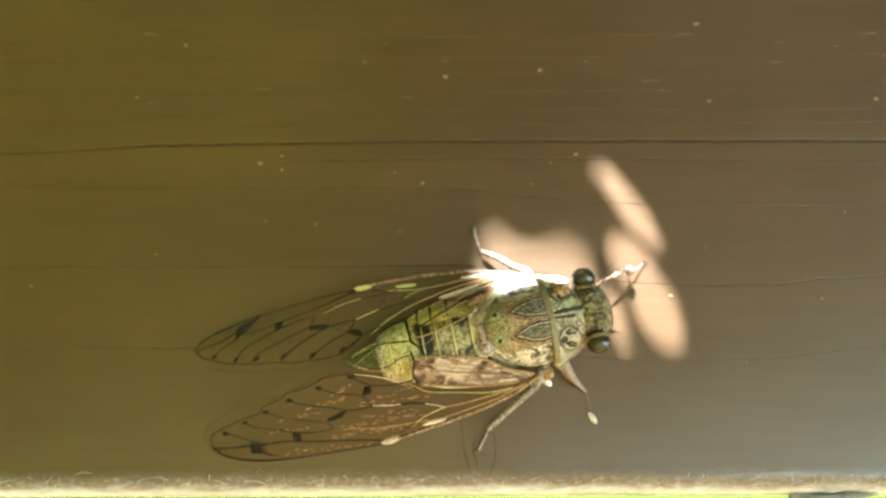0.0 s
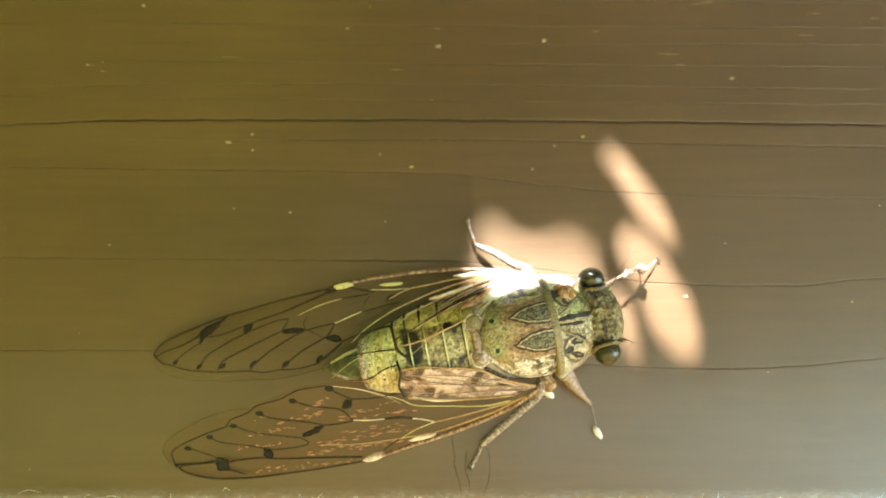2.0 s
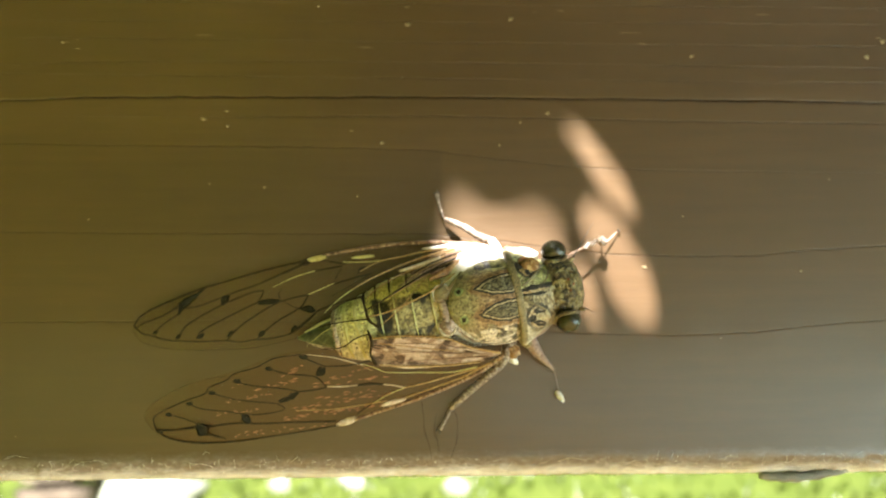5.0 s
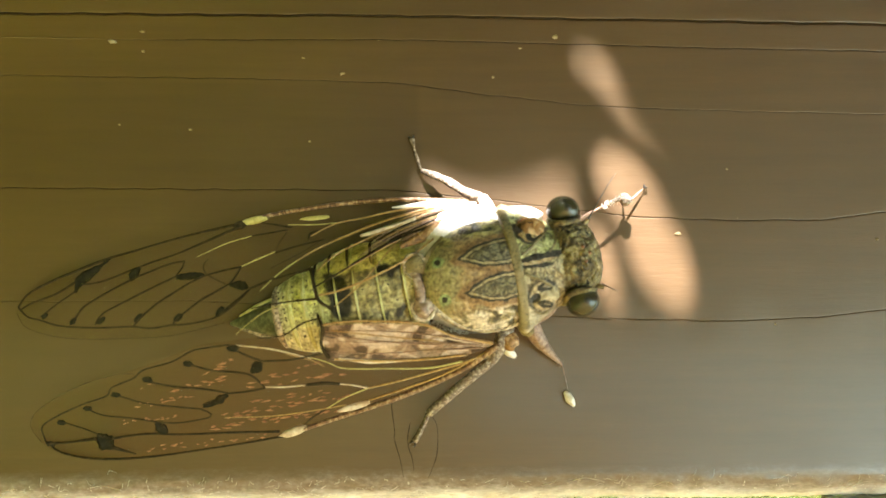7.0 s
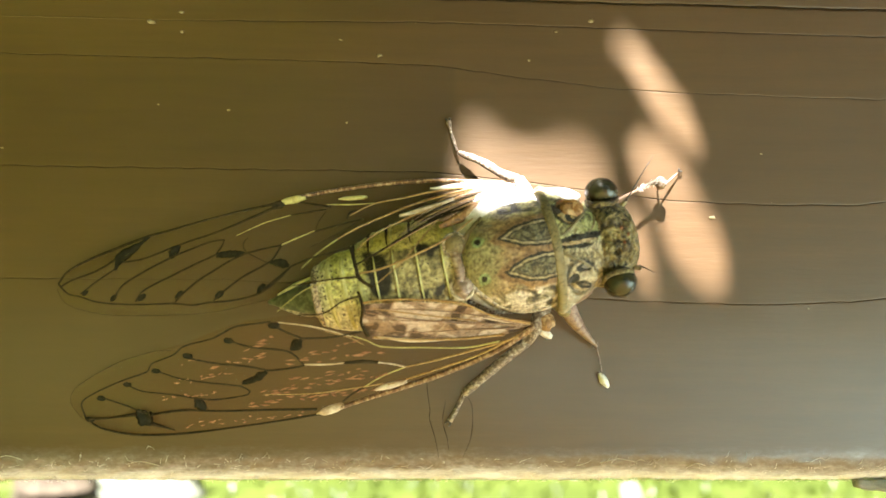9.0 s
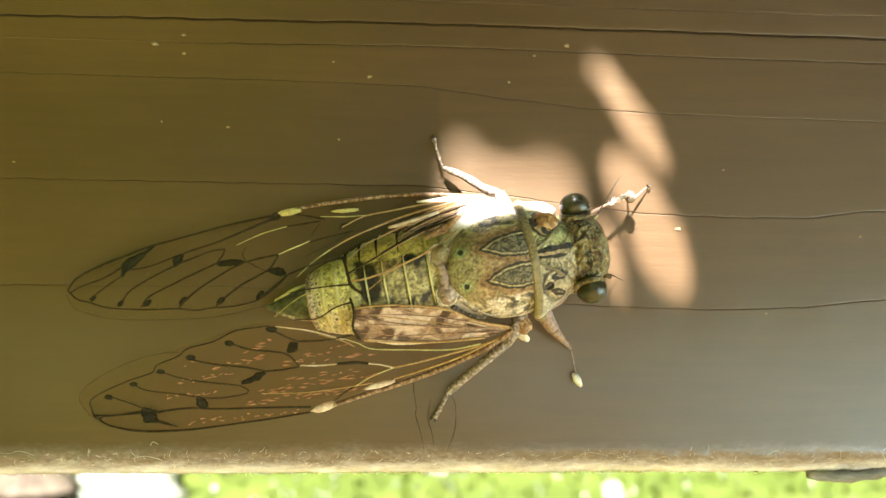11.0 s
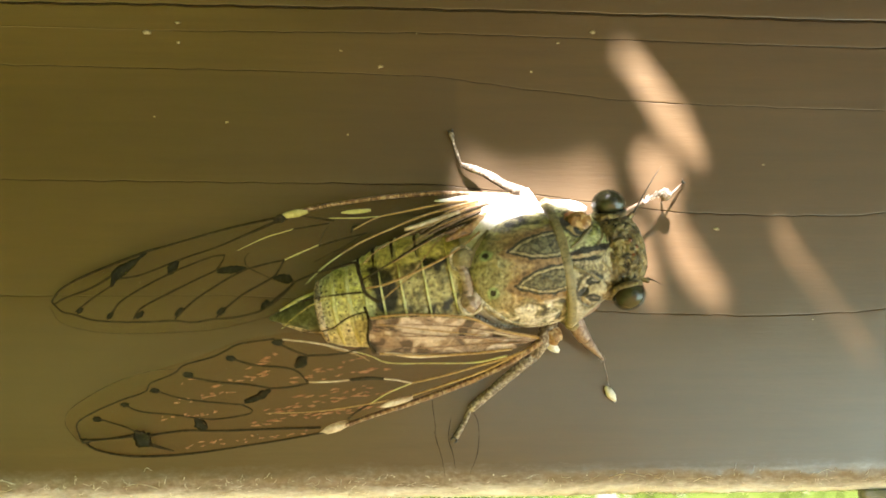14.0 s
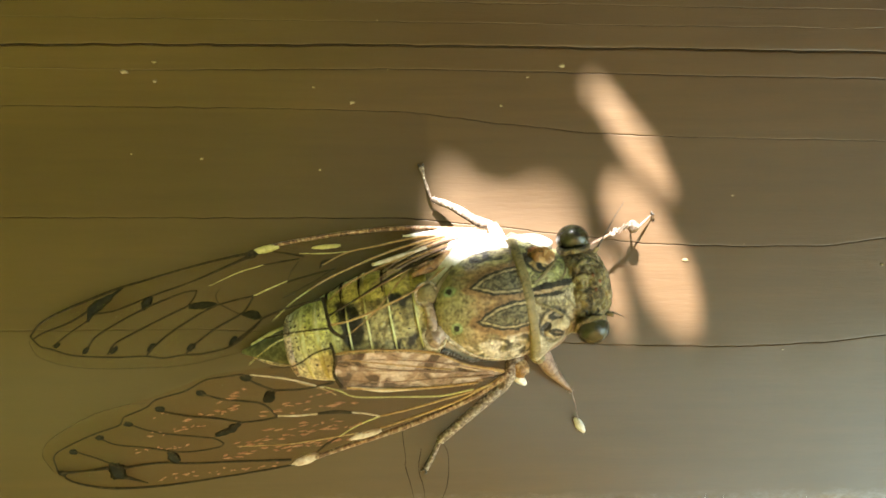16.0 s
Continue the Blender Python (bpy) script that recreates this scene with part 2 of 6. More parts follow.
def head_cuticle():
    """Olive and brown, wrinkled, with a dark broken net."""
    m, t, b = shader("head_cuticle", 0.46, 0.35)
    clouds = noise_of(t, coords(t), 520, 4, 0.65)
    col = ramp(t, clouds, (0.34, (0.055, 0.042, 0.020)), (0.45, (0.165, 0.120, 0.050)), (0.53, (0.225, 0.190, 0.075)), (0.66, (0.36, 0.27, 0.15)))
    lace = mix(t, 1.0, lacework(t, warped(t, 0.5), 1350, 0.09), ramp(t, noise_of(t, coords(t), 480, 2), (0.40, (0, 0, 0)), (0.52, (1, 1, 1))), "MULTIPLY")
    finish(t, b, mix(t, lace, col, INK), 0.00045, 2000)
    return m


def abdomen_cuticle():
    """Grey-olive along the ridge, a broken black band beside it, yellow-green flanks; the tail end yellow-green, pale beneath."""
    m, t, b = shader("abdomen_cuticle", 0.42, 0.4)
    v = warped(t, 1.3, 500)
    xyz = t.nodes.new("ShaderNodeSeparateXYZ")
    t.links.new(v, xyz.inputs[0])

    def step(axis, low, high):
        n = node(t, "MapRange")
        n.inputs["From Min"].default_value, n.inputs["From Max"].default_value = low / 1000, high / 1000
        t.links.new(xyz.outputs[axis], n.inputs["Value"])
        return n.outputs[0]

    clouds = noise_of(t, coords(t), 700, 4, 0.65)
    ridge = ramp(t, clouds, (0.34, (0.13, 0.11, 0.055)), (0.5, (0.32, 0.27, 0.12)), (0.66, (0.48, 0.42, 0.22)))
    flank = ramp(t, clouds, (0.34, (0.44, 0.41, 0.12)), (0.5, (0.72, 0.67, 0.24)), (0.66, (0.82, 0.77, 0.37)))
    smear = ramp(t, noise_of(t, coords(t, 1, 0.7, 0.4), 380, 3), (0.47, (0, 0, 0)), (0.54, (1, 1, 1)))
    dark = (0.022, 0.020, 0.014)
    col = mix(t, step("Y", 1.3, 1.7), ridge, mix(t, smear, ridge, dark))
    col = mix(t, step("Y", 2.6, 3.0), col, flank)
    col = mix(t, step("Y", -1.3, -1.8), col, mix(t, smear, ridge, dark))
    col = mix(t, band(t, oval(t, v, -10.6, 0.9, 1.5, 2.6, 20), 1.0, 0.3), col, dark)
    end = ramp(t, clouds, (0.34, (0.36, 0.36, 0.11)), (0.5, (0.58, 0.58, 0.22)), (0.66, (0.74, 0.73, 0.40)))
    pale = ramp(t, clouds, (0.34, (0.48, 0.48, 0.30)), (0.5, (0.70, 0.69, 0.50)), (0.66, (0.82, 0.80, 0.64)))
    end = mix(t, step("Y", 0.4, -2.6), end, pale)
    end = mix(t, step("X", -15.0, -16.6), end, pale)
    col = mix(t, step("X", -11.3, -11.7), col, end)
    finish(t, b, col, 0.0002, 2200)
    return m


def stained_wood():
    m, t, b = shader("stained_wood", 0.6, 0.6)
    v = coords(t, 0.06, 1, 1)
    grain, broad, pores = noise_of(t, v, 700, 6, 0.65), noise_of(t, v, 60, 3), noise_of(t, coords(t, 0.15, 1, 1), 3200, 3)
    brown = ramp(t, grain, (0.22, (0.060, 0.0298, 0.0110)), (0.5, (0.075, 0.0385, 0.0145)), (0.8, (0.092, 0.0482, 0.0190)))
    brown = mix(t, ramp(t, broad, (0.4, (0, 0, 0)), (0.62, (1, 1, 1))), brown, mix(t, 0.6, brown, (0.066, 0.0345, 0.0126)))
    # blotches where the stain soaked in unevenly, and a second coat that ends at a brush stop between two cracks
    blot = noise_of(t, coords(t, 0.5, 1, 1), 45, 4, 0.6)
    brown = mix(t, 1.0, brown, ramp(t, blot, (0.35, (0.86, 0.84, 0.80)), (0.65, (1.08, 1.08, 1.06))), "MULTIPLY")
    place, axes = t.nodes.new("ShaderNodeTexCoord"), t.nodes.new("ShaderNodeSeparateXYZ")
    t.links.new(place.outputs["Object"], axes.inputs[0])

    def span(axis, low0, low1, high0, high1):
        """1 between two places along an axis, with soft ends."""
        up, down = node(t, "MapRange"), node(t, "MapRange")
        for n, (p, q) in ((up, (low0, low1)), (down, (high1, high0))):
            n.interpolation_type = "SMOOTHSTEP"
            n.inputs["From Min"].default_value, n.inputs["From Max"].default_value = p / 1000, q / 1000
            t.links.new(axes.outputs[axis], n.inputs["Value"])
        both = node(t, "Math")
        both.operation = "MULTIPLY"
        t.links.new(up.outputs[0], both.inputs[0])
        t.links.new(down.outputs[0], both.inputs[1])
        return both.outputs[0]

    def stain_or_veil(one, two, dark):
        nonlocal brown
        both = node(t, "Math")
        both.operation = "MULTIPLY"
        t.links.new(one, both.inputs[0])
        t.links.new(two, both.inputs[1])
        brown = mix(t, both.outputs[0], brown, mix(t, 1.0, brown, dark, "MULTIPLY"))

    stain_or_veil(span("X", -62, -20, -2.2, -1.2), span("Z", 9.6, 10.6, 21.4, 22.2), (0.84, 0.82, 0.80))
    # veil and reflection gradient put into the colour: darker amber top, olive left
    stain_or_veil(span("X", -55, -15, 8.0, 70.0), span("Z", 5.0, 34.0, 90.0, 95.0), (0.86, 0.80, 0.42))
    stain_or_veil(span("X", -500, -400, -50, 8), span("Z", -30, -18, 90, 95), (1.00, 1.05, 0.42))
    b.inputs["Specular Tint"].default_value = (1.0, 0.93, 0.70, 1)  # amber stain
    b.inputs["Coat Weight"].default_value, b.inputs["Coat Roughness"].default_value = 0.75, 0.22
    # bare, weathered fibre along the lower arris
    c = t.nodes.new("ShaderNodeTexCoord")
    xyz = t.nodes.new("ShaderNodeSeparateXYZ")
    t.links.new(c.outputs["Object"], xyz.inputs[0])
    ragged = node(t, "Math")
    ragged.operation = "MULTIPLY_ADD"
    t.links.new(noise_of(t, coords(t, 0.3, 1, 1), 700, 6, 0.75), ragged.inputs[0])
    ragged.inputs[1].default_value = 0.0030
    t.links.new(xyz.outputs["Z"], ragged.inputs[2])
    worn = node(t, "MapRange")
    worn.inputs["From Min"].default_value, worn.inputs["From Max"].default_value = -0.0196, -0.0232
    t.links.new(ragged.outputs[0], worn.inputs["Value"])
    bare = ramp(t, noise_of(t, coords(t, 0.6, 1, 1), 2000, 5, 0.7), (0.34, (0.125, 0.101, 0.086)), (0.5, (0.20, 0.170, 0.155)), (0.68, (0.34, 0.305, 0.29)))
    # bright backlit line along the lowest edge, put into the bare wood's colour
    rim_glare = node(t, "MapRange")
    rim_glare.inputs["From Min"].default_value, rim_glare.inputs["From Max"].default_value = -0.0217, -0.0234
    t.links.new(ragged.outputs[0], rim_glare.inputs["Value"])
    bare = mix(t, rim_glare.outputs[0], bare, mix(t, 0.7, bare, (0.95, 0.93, 0.88)))
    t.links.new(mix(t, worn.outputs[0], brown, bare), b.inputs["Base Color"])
    rough = node(t, "MapRange")
    rough.inputs["To Min"].default_value, rough.inputs["To Max"].default_value = 0.45, 0.59
    t.links.new(grain, rough.inputs["Value"])
    t.links.new(rough.outputs[0], b.inputs["Roughness"])
    both = node(t, "Math")
    both.operation = "MULTIPLY_ADD"
    t.links.new(pores, both.inputs[0])
    both.inputs[1].default_value = 0.5
    t.links.new(grain, both.inputs[2])
    bump(t, b, both.outputs[0], 0.00006, 0.7)
    return m


def wing_film(name, tint, gloss_tint):
    m, t, _ = shader(name)
    out = t.nodes["Material Output"]
    clear, gloss, blend = node(t, "BsdfTransparent"), node(t, "BsdfGlossy", Roughness=0.3), t.nodes.new("ShaderNodeMixShader")
    clear.inputs["Color"].default_value, gloss.inputs["Color"].default_value = (*tint, 1), (*gloss_tint, 1)
    edge = t.nodes.new("ShaderNodeLayerWeight")
    gain = node(t, "MapRange")
    gain.inputs["To Min"].default_value, gain.inputs["To Max"].default_value = 0.014, 0.035
    t.links.new(edge.outputs["Facing"], gain.inputs["Value"])
    t.links.new(gain.outputs[0], blend.inputs[0])
    ripple = noise_of(t, coords(t, 1.0, 0.5, 1), 900, 3)
    bn = node(t, "Bump", Strength=0.6, Distance=0.0002)
    t.links.new(ripple, bn.inputs["Height"])
    t.links.new(bn.outputs["Normal"], gloss.inputs["Normal"])
    t.links.new(clear.outputs[0], blend.inputs[1])
    t.links.new(gloss.outputs[0], blend.inputs[2])
    t.links.new(blend.outputs[0], out.inputs["Surface"])
    return m


def leaf_green(name, colour, glow=0.35, scale=60.0):
    m, t, b = shader(name, 0.4, 0.5)
    out = t.nodes["Material Output"]
    light = tuple(min(1.0, c * 1.7) for c in colour)
    col = ramp(t, noise_of(t, coords(t), scale, 3), (0.35, colour), (0.65, light))
    t.links.new(col, b.inputs["Base Color"])
    through_leaf, blend = node(t, "BsdfTranslucent"), t.nodes.new("ShaderNodeMixShader")
    t.links.new(col, through_leaf.inputs["Color"])
    blend.inputs[0].default_value = glow
    t.links.new(b.outputs[0], blend.inputs[1])
    t.links.new(through_leaf.outputs[0], blend.inputs[2])
    t.links.new(blend.outputs[0], out.inputs["Surface"])
    return m


def lawn():
    """Yellow-green grass, kept brighter on the unseen path's side to bounce light, lusher green beyond the rail."""
    m, t, b = shader("lawn", 0.9, 0.2)
    c, xyz, far = t.nodes.new("ShaderNodeTexCoord"), t.nodes.new("ShaderNodeSeparateXYZ"), node(t, "MapRange")
    t.links.new(c.outputs["Object"], xyz.inputs[0])
    t.links.new(xyz.outputs["Y"], far.inputs["Value"])
    far.inputs["From Min"].default_value, far.inputs["From Max"].default_value = 0.3, 1.3
    patches, fine = noise_of(t, coords(t), 1.5, 3), noise_of(t, coords(t), 30, 4)
    dry = ramp(t, patches, (0.35, (0.085, 0.125, 0.016)), (0.5, (0.11, 0.15, 0.02)), (0.65, (0.15, 0.19, 0.03)))
    lush = ramp(t, patches, (0.36, (0.042, 0.062, 0.006)), (0.5, (0.052, 0.074, 0.008)), (0.64, (0.068, 0.090, 0.012)))
    t.links.new(mix(t, far.outputs[0], dry, lush), b.inputs["Base Color"])
    bump(t, b, fine, 0.01)
    return m


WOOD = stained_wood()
POST = mottled("post_wood", (0.04, 0.02, 0.01), (0.07, 0.04, 0.016), (0.1, 0.06, 0.025), 200, 0.5, stretch=(1, 1, 0.08))
SPLINTER = mottled("grey_splinter", (0.09, 0.09, 0.085), (0.20, 0.20, 0.185), (0.34, 0.33, 0.30), 900, 0.8, stretch=(0.2, 1, 1))
FIBRE = leaf_green("bare_fibre", (0.52, 0.49, 0.44), 0.7, 1500)
CHIP = mottled("pale_chips", (0.16, 0.12, 0.06), (0.26, 0.20, 0.10), (0.38, 0.31, 0.18), 1500, 0.8)
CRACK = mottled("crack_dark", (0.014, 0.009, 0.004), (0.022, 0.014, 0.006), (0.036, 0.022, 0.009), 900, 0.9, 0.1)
MESO = back_plate_cuticle()
MARGIN = vermiculate("pale_margin_cuticle", (0.56, 0.47, 0.34), (0.42, 0.34, 0.22), (0.066, 0.055, 0.040), 1900, 0.10)
COLLAR = vermiculate("collar_cuticle", (0.23, 0.185, 0.09), (0.165, 0.135, 0.06), (0.07, 0.055, 0.03), 2400, 0.05)
PRONOTUM = shield_cuticle()
ORANGE = marbled("orange_brown_cuticle", (0.050, 0.026, 0.013), (0.250, 0.130, 0.045), (0.46, 0.30, 0.15), 900)
PINK_LOBE = marbled("pinkish_tan_lobe", (0.09, 0.062, 0.044), (0.24, 0.165, 0.115), (0.42, 0.33, 0.26), 900)
HEAD = head_cuticle()
ABDOMEN = abdomen_cuticle()
BANDS = mottled("segment_rim", (0.40, 0.40, 0.15), (0.55, 0.54, 0.24), (0.68, 0.66, 0.36), 1500, 0.5)
WAX_GLARE = mottled("white_wax_and_glare", (0.55, 0.50, 0.42), (0.72, 0.68, 0.60), (0.85, 0.82, 0.76), 2600, 0.8, relief=0.00015)
BLACK = mottled("black_cuticle", (0.012, 0.012, 0.009), (0.022, 0.020, 0.014), (0.04, 0.036, 0.025), 1500, 0.35)
UMBER = mottled("umber_cuticle", (0.118, 0.062, 0.036), (0.220, 0.132, 0.083), (0.322, 0.217, 0.147), 1500, 0.4)
MOSS = mottled("moss_green_cuticle", (0.20, 0.21, 0.09), (0.30, 0.31, 0.14), (0.42, 0.42, 0.22), 1500, 0.45)
TAIL = mottled("tail_cuticle", (0.030, 0.036, 0.016), (0.070, 0.080, 0.034), (0.17, 0.18, 0.09), 1100, 0.4)
LEG = mottled("leg_cuticle", (0.07, 0.05, 0.035), (0.22, 0.165, 0.115), (0.60, 0.52, 0.42), 2600, 0.6, relief=0.00012, low=0.4, high=0.64)
LEG_PINK = mottled("leg_pinkish", (0.14, 0.085, 0.06), (0.25, 0.165, 0.12), (0.38, 0.27, 0.21), 2000, 0.5)
EYE = mottled("compound_eye", (0.018, 0.016, 0.007), (0.032, 0.029, 0.013), (0.055, 0.049, 0.023), 350, 0.24, 0.5, relief=0.00001)
OCELLUS = mottled("ocellus_amber", (0.10, 0.04, 0.02), (0.15, 0.06, 0.03), (0.22, 0.10, 0.05), 1500, 0.1, 0.7)
VEIN_DARK = mottled("vein_dark", (0.018, 0.014, 0.007), (0.032, 0.024, 0.012), (0.058, 0.042, 0.020), 1500, 0.85, 0.08)
BLOTCH = mottled("wing_blotch", (0.012, 0.012, 0.008), (0.020, 0.019, 0.012), (0.034, 0.030, 0.018), 1500, 0.9, 0.05)
VEIN_TAN = mottled("vein_tan", (0.20, 0.10, 0.03), (0.32, 0.19, 0.06), (0.46, 0.30, 0.12), 1800, 0.4)
VEIN_YELLOW = mottled("vein_yellow", (0.30, 0.25, 0.08), (0.44, 0.39, 0.13), (0.60, 0.54, 0.22), 1800, 0.4)
VEIN_RED = mottled("costa_brown", (0.06, 0.03, 0.015), (0.20, 0.105, 0.05), (0.46, 0.33, 0.20), 2600, 0.4, stretch=(1, 0.5, 0.5), low=0.42, high=0.6)
RUSTY_GLINT = mottled("rusty_glint", (0.17, 0.060, 0.026), (0.26, 0.105, 0.045), (0.38, 0.19, 0.09), 1500, 0.3)
HIND = marbled("hind_wing_marbled", (0.07, 0.047, 0.034), (0.29, 0.215, 0.16), (0.54, 0.46, 0.39), 380, (0.7, 1, 0.5), 1.6, 0.41, 0.56)
CREAM = mottled("wing_cream", (0.36, 0.24, 0.15), (0.55, 0.42, 0.29), (0.70, 0.60, 0.45), 1200, 0.5)
FILM = wing_film("wing_film", (0.97, 0.96, 0.92), (1.0, 0.92, 0.75))
FILM_SMOKY = wing_film("wing_film_smoky", (0.88, 0.83, 0.68), (1.0, 0.85, 0.6))
FILM_RUSTY = wing_film("wing_film_rusty", (0.91, 0.85, 0.80), (1.0, 0.88, 0.74))
LEAF = leaf_green("shade_leaf", (0.045, 0.085, 0.02), 0.3, 40)
GRASS = leaf_green("grass_blade", (0.042, 0.064, 0.007), 0.3, 2)
CROWN = leaf_green("crown_leaf", (0.045, 0.08, 0.018), 0.3, 4)
LAWN = lawn()
PALE_PATH = mottled("pale_path", (0.16, 0.18, 0.12), (0.21, 0.23, 0.16), (0.26, 0.28, 0.20), 6.0, 0.9, relief=0.004)
BOUNCE_SLAB = mottled("pale_bounce_slab", (0.42, 0.63, 0.62), (0.49, 0.71, 0.70), (0.55, 0.77, 0.76), 6.0, 0.9, relief=0.004)
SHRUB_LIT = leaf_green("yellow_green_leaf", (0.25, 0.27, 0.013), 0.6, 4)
SHRUB_COPPER = leaf_green("copper_leaf", (0.080, 0.057, 0.014), 0.35, 4)
EARTH = mottled("dry_earth", (0.14, 0.09, 0.020), (0.195, 0.13, 0.030), (0.255, 0.18, 0.045), 5.0, 0.95, relief=0.006)
BARK = mottled("bark", (0.04, 0.03, 0.02), (0.09, 0.07, 0.045), (0.15, 0.12, 0.08), 30.0, 0.9, stretch=(1, 1, 0.3), relief=0.01)

# ---- mesh helpers: lengths in millimetres where a scale of 0.001 is given ----
def link_mesh(name, bm, material, scale=0.001, smooth=True):
    bmesh.ops.recalc_face_normals(bm, faces=bm.faces)
    if scale != 1:
        bmesh.ops.scale(bm, vec=(scale,) * 3, verts=bm.verts)
    me = bpy.data.meshes.new(name)
    bm.to_mesh(me)
    bm.free()
    me.materials.append(material)
    if smooth:
        me.shade_smooth()
    return new(name, me)


def part(name, bm, material, parent, label="", scale=0.001):
    ob = link_mesh(name, bm, material, scale)
    ob.parent = parent
    return tagged(ob, label)


def spline(points, n, closed=False):
    """n points evenly along a smooth curve through the given ones."""
    p = np.array(points, float)
    if closed:
        q = np.vstack([p[-1], p, p[0], p[1]])
    else:
        q = np.vstack([2 * p[0] - p[1], p, 2 * p[-1] - p[-2]])
    out = []
    for i in range(1, len(q) - 2):
        for s in np.linspace(0, 1, 14, endpoint=False):
            a, b, c, d = q[i - 1], q[i], q[i + 1], q[i + 2]
            out.append(0.5 * (2 * b + (c - a) * s + (2 * a - 5 * b + 4 * c - d) * s * s + (3 * b - a - 3 * c + d) * s ** 3))
    out.append(q[-2])
    out = np.array(out)
    run = np.r_[0, np.cumsum(np.linalg.norm(np.diff(out, axis=0), axis=1))]
    at = np.linspace(0, run[-1], n + 1)[:-1] if closed else np.linspace(0, run[-1], n)
    return np.stack([np.interp(at, run, out[:, k]) for k in range(p.shape[1])], 1)


def tube(bm, points, radii, n=0, sides=6, flat=1.0):
    """A round tube along a smooth curve, with radii given from end to end; flat squeezes it along the third axis."""
    n = n or max(4, 3 * len(points))
    line = spline(points, n)
    rad = np.interp(np.linspace(0, 1, n), np.linspace(0, 1, len(radii)), radii)
    rings, up = [], Vector((0, 0, 1))
    for i in range(n):
        ahead = Vector(line[min(i + 1, n - 1)] - line[max(i - 1, 0)]).normalized()
        side = ahead.cross(up)
        side = side.normalized() if side.length > 1e-3 else Vector((0, 1, 0))
        over = side.cross(ahead)
        ring = []
        for k in range(sides):
            w = 2 * math.pi * k / sides
            ring.append(bm.verts.new(Vector(line[i]) + float(rad[i]) * (math.cos(w) * side + flat * math.sin(w) * over)))
        rings.append(ring)
    for a, b in zip(rings, rings[1:]):
        for k in range(sides):
            bm.faces.new((a[k], a[(k + 1) % sides], b[(k + 1) % sides], b[k]))
    bm.faces.new(rings[0][::-1])
    bm.faces.new(rings[-1])
    return bm


def blob(bm, centre, radii, seed=0, rough=0.15, turn=0.0, nu=10, nv=7):
    """A lumpy ellipsoid, turned about the third axis by degrees."""
    rnd = random.Random(seed)
    off = Vector((rnd.random() * 9, rnd.random() * 9, rnd.random() * 9))
    c, s = math.cos(radians(turn)), math.sin(radians(turn))
    rows = []
    for j in range(1, nv):
        ph, row = math.pi * j / nv, []
        for i in range(nu):
            th = 2 * math.pi * i / nu
            d = Vector((math.sin(ph) * math.cos(th), math.sin(ph) * math.sin(th), math.cos(ph)))
            k = 1 + rough * noise.noise(d * 1.7 + off)
            x, y, z = d.x * radii[0] * k, d.y * radii[1] * k, d.z * radii[2] * k
            row.append(bm.verts.new((centre[0] + c * x - s * y, centre[1] + s * x + c * y, centre[2] + z)))
        rows.append(row)
    top, low = bm.verts.new((centre[0], centre[1], centre[2] + radii[2])), bm.verts.new((centre[0], centre[1], centre[2] - radii[2]))
    for i in range(nu):
        n = (i + 1) % nu
        bm.faces.new((top, rows[0][i], rows[0][n]))
        bm.faces.new((low, rows[-1][n], rows[-1][i]))
        for a, b in zip(rows, rows[1:]):
            bm.faces.new((a[i], b[i], b[n], a[n]))
    return bm

# ---- ground and distance ----
def slab(name, x0, x1, y0, y1, z0, z1, material, cuts=1):
    bm = bmesh.new()
    bmesh.ops.create_cube(bm, size=1)
    for v in bm.verts:
        v.co = (x0 if v.co.x < 0 else x1, y0 if v.co.y < 0 else y1, z0 if v.co.z < 0 else z1)
    bmesh.ops.bevel(bm, geom=bm.edges, offset=min(0.004, (z1 - z0) * 0.3), segments=2, affect="EDGES")
    return link_mesh(name, bm, material, 1, False)


def rolling(x, y):
    return 0.05 * noise.noise(Vector((x * 0.25, y * 0.25, 3.0)))


def make_ground():
    bm = bmesh.new()
    steps = [-400, -120, -50, -25, -14, -9, -6, -4, -2.5, -1, 0.5, 2, 3, 4, 5, 6, 7, 8.5, 10, 12, 15, 20, 30, 60, 140, 400]
    grid = [[bm.verts.new((x, y, rolling(x, y) if abs(x) < 20 and abs(y) < 20 else 0)) for x in steps] for y in steps]
    for a, b in zip(grid, grid[1:]):
        for i in range(len(steps) - 1):
            bm.faces.new((a[i], a[i + 1], b[i + 1], b[i]))
    ob = link_mesh("ground", bm, LAWN, 1)
    return tagged(ob, "sunlit yellow-green lawn beyond the wooden rail", "ground", kind="structure")


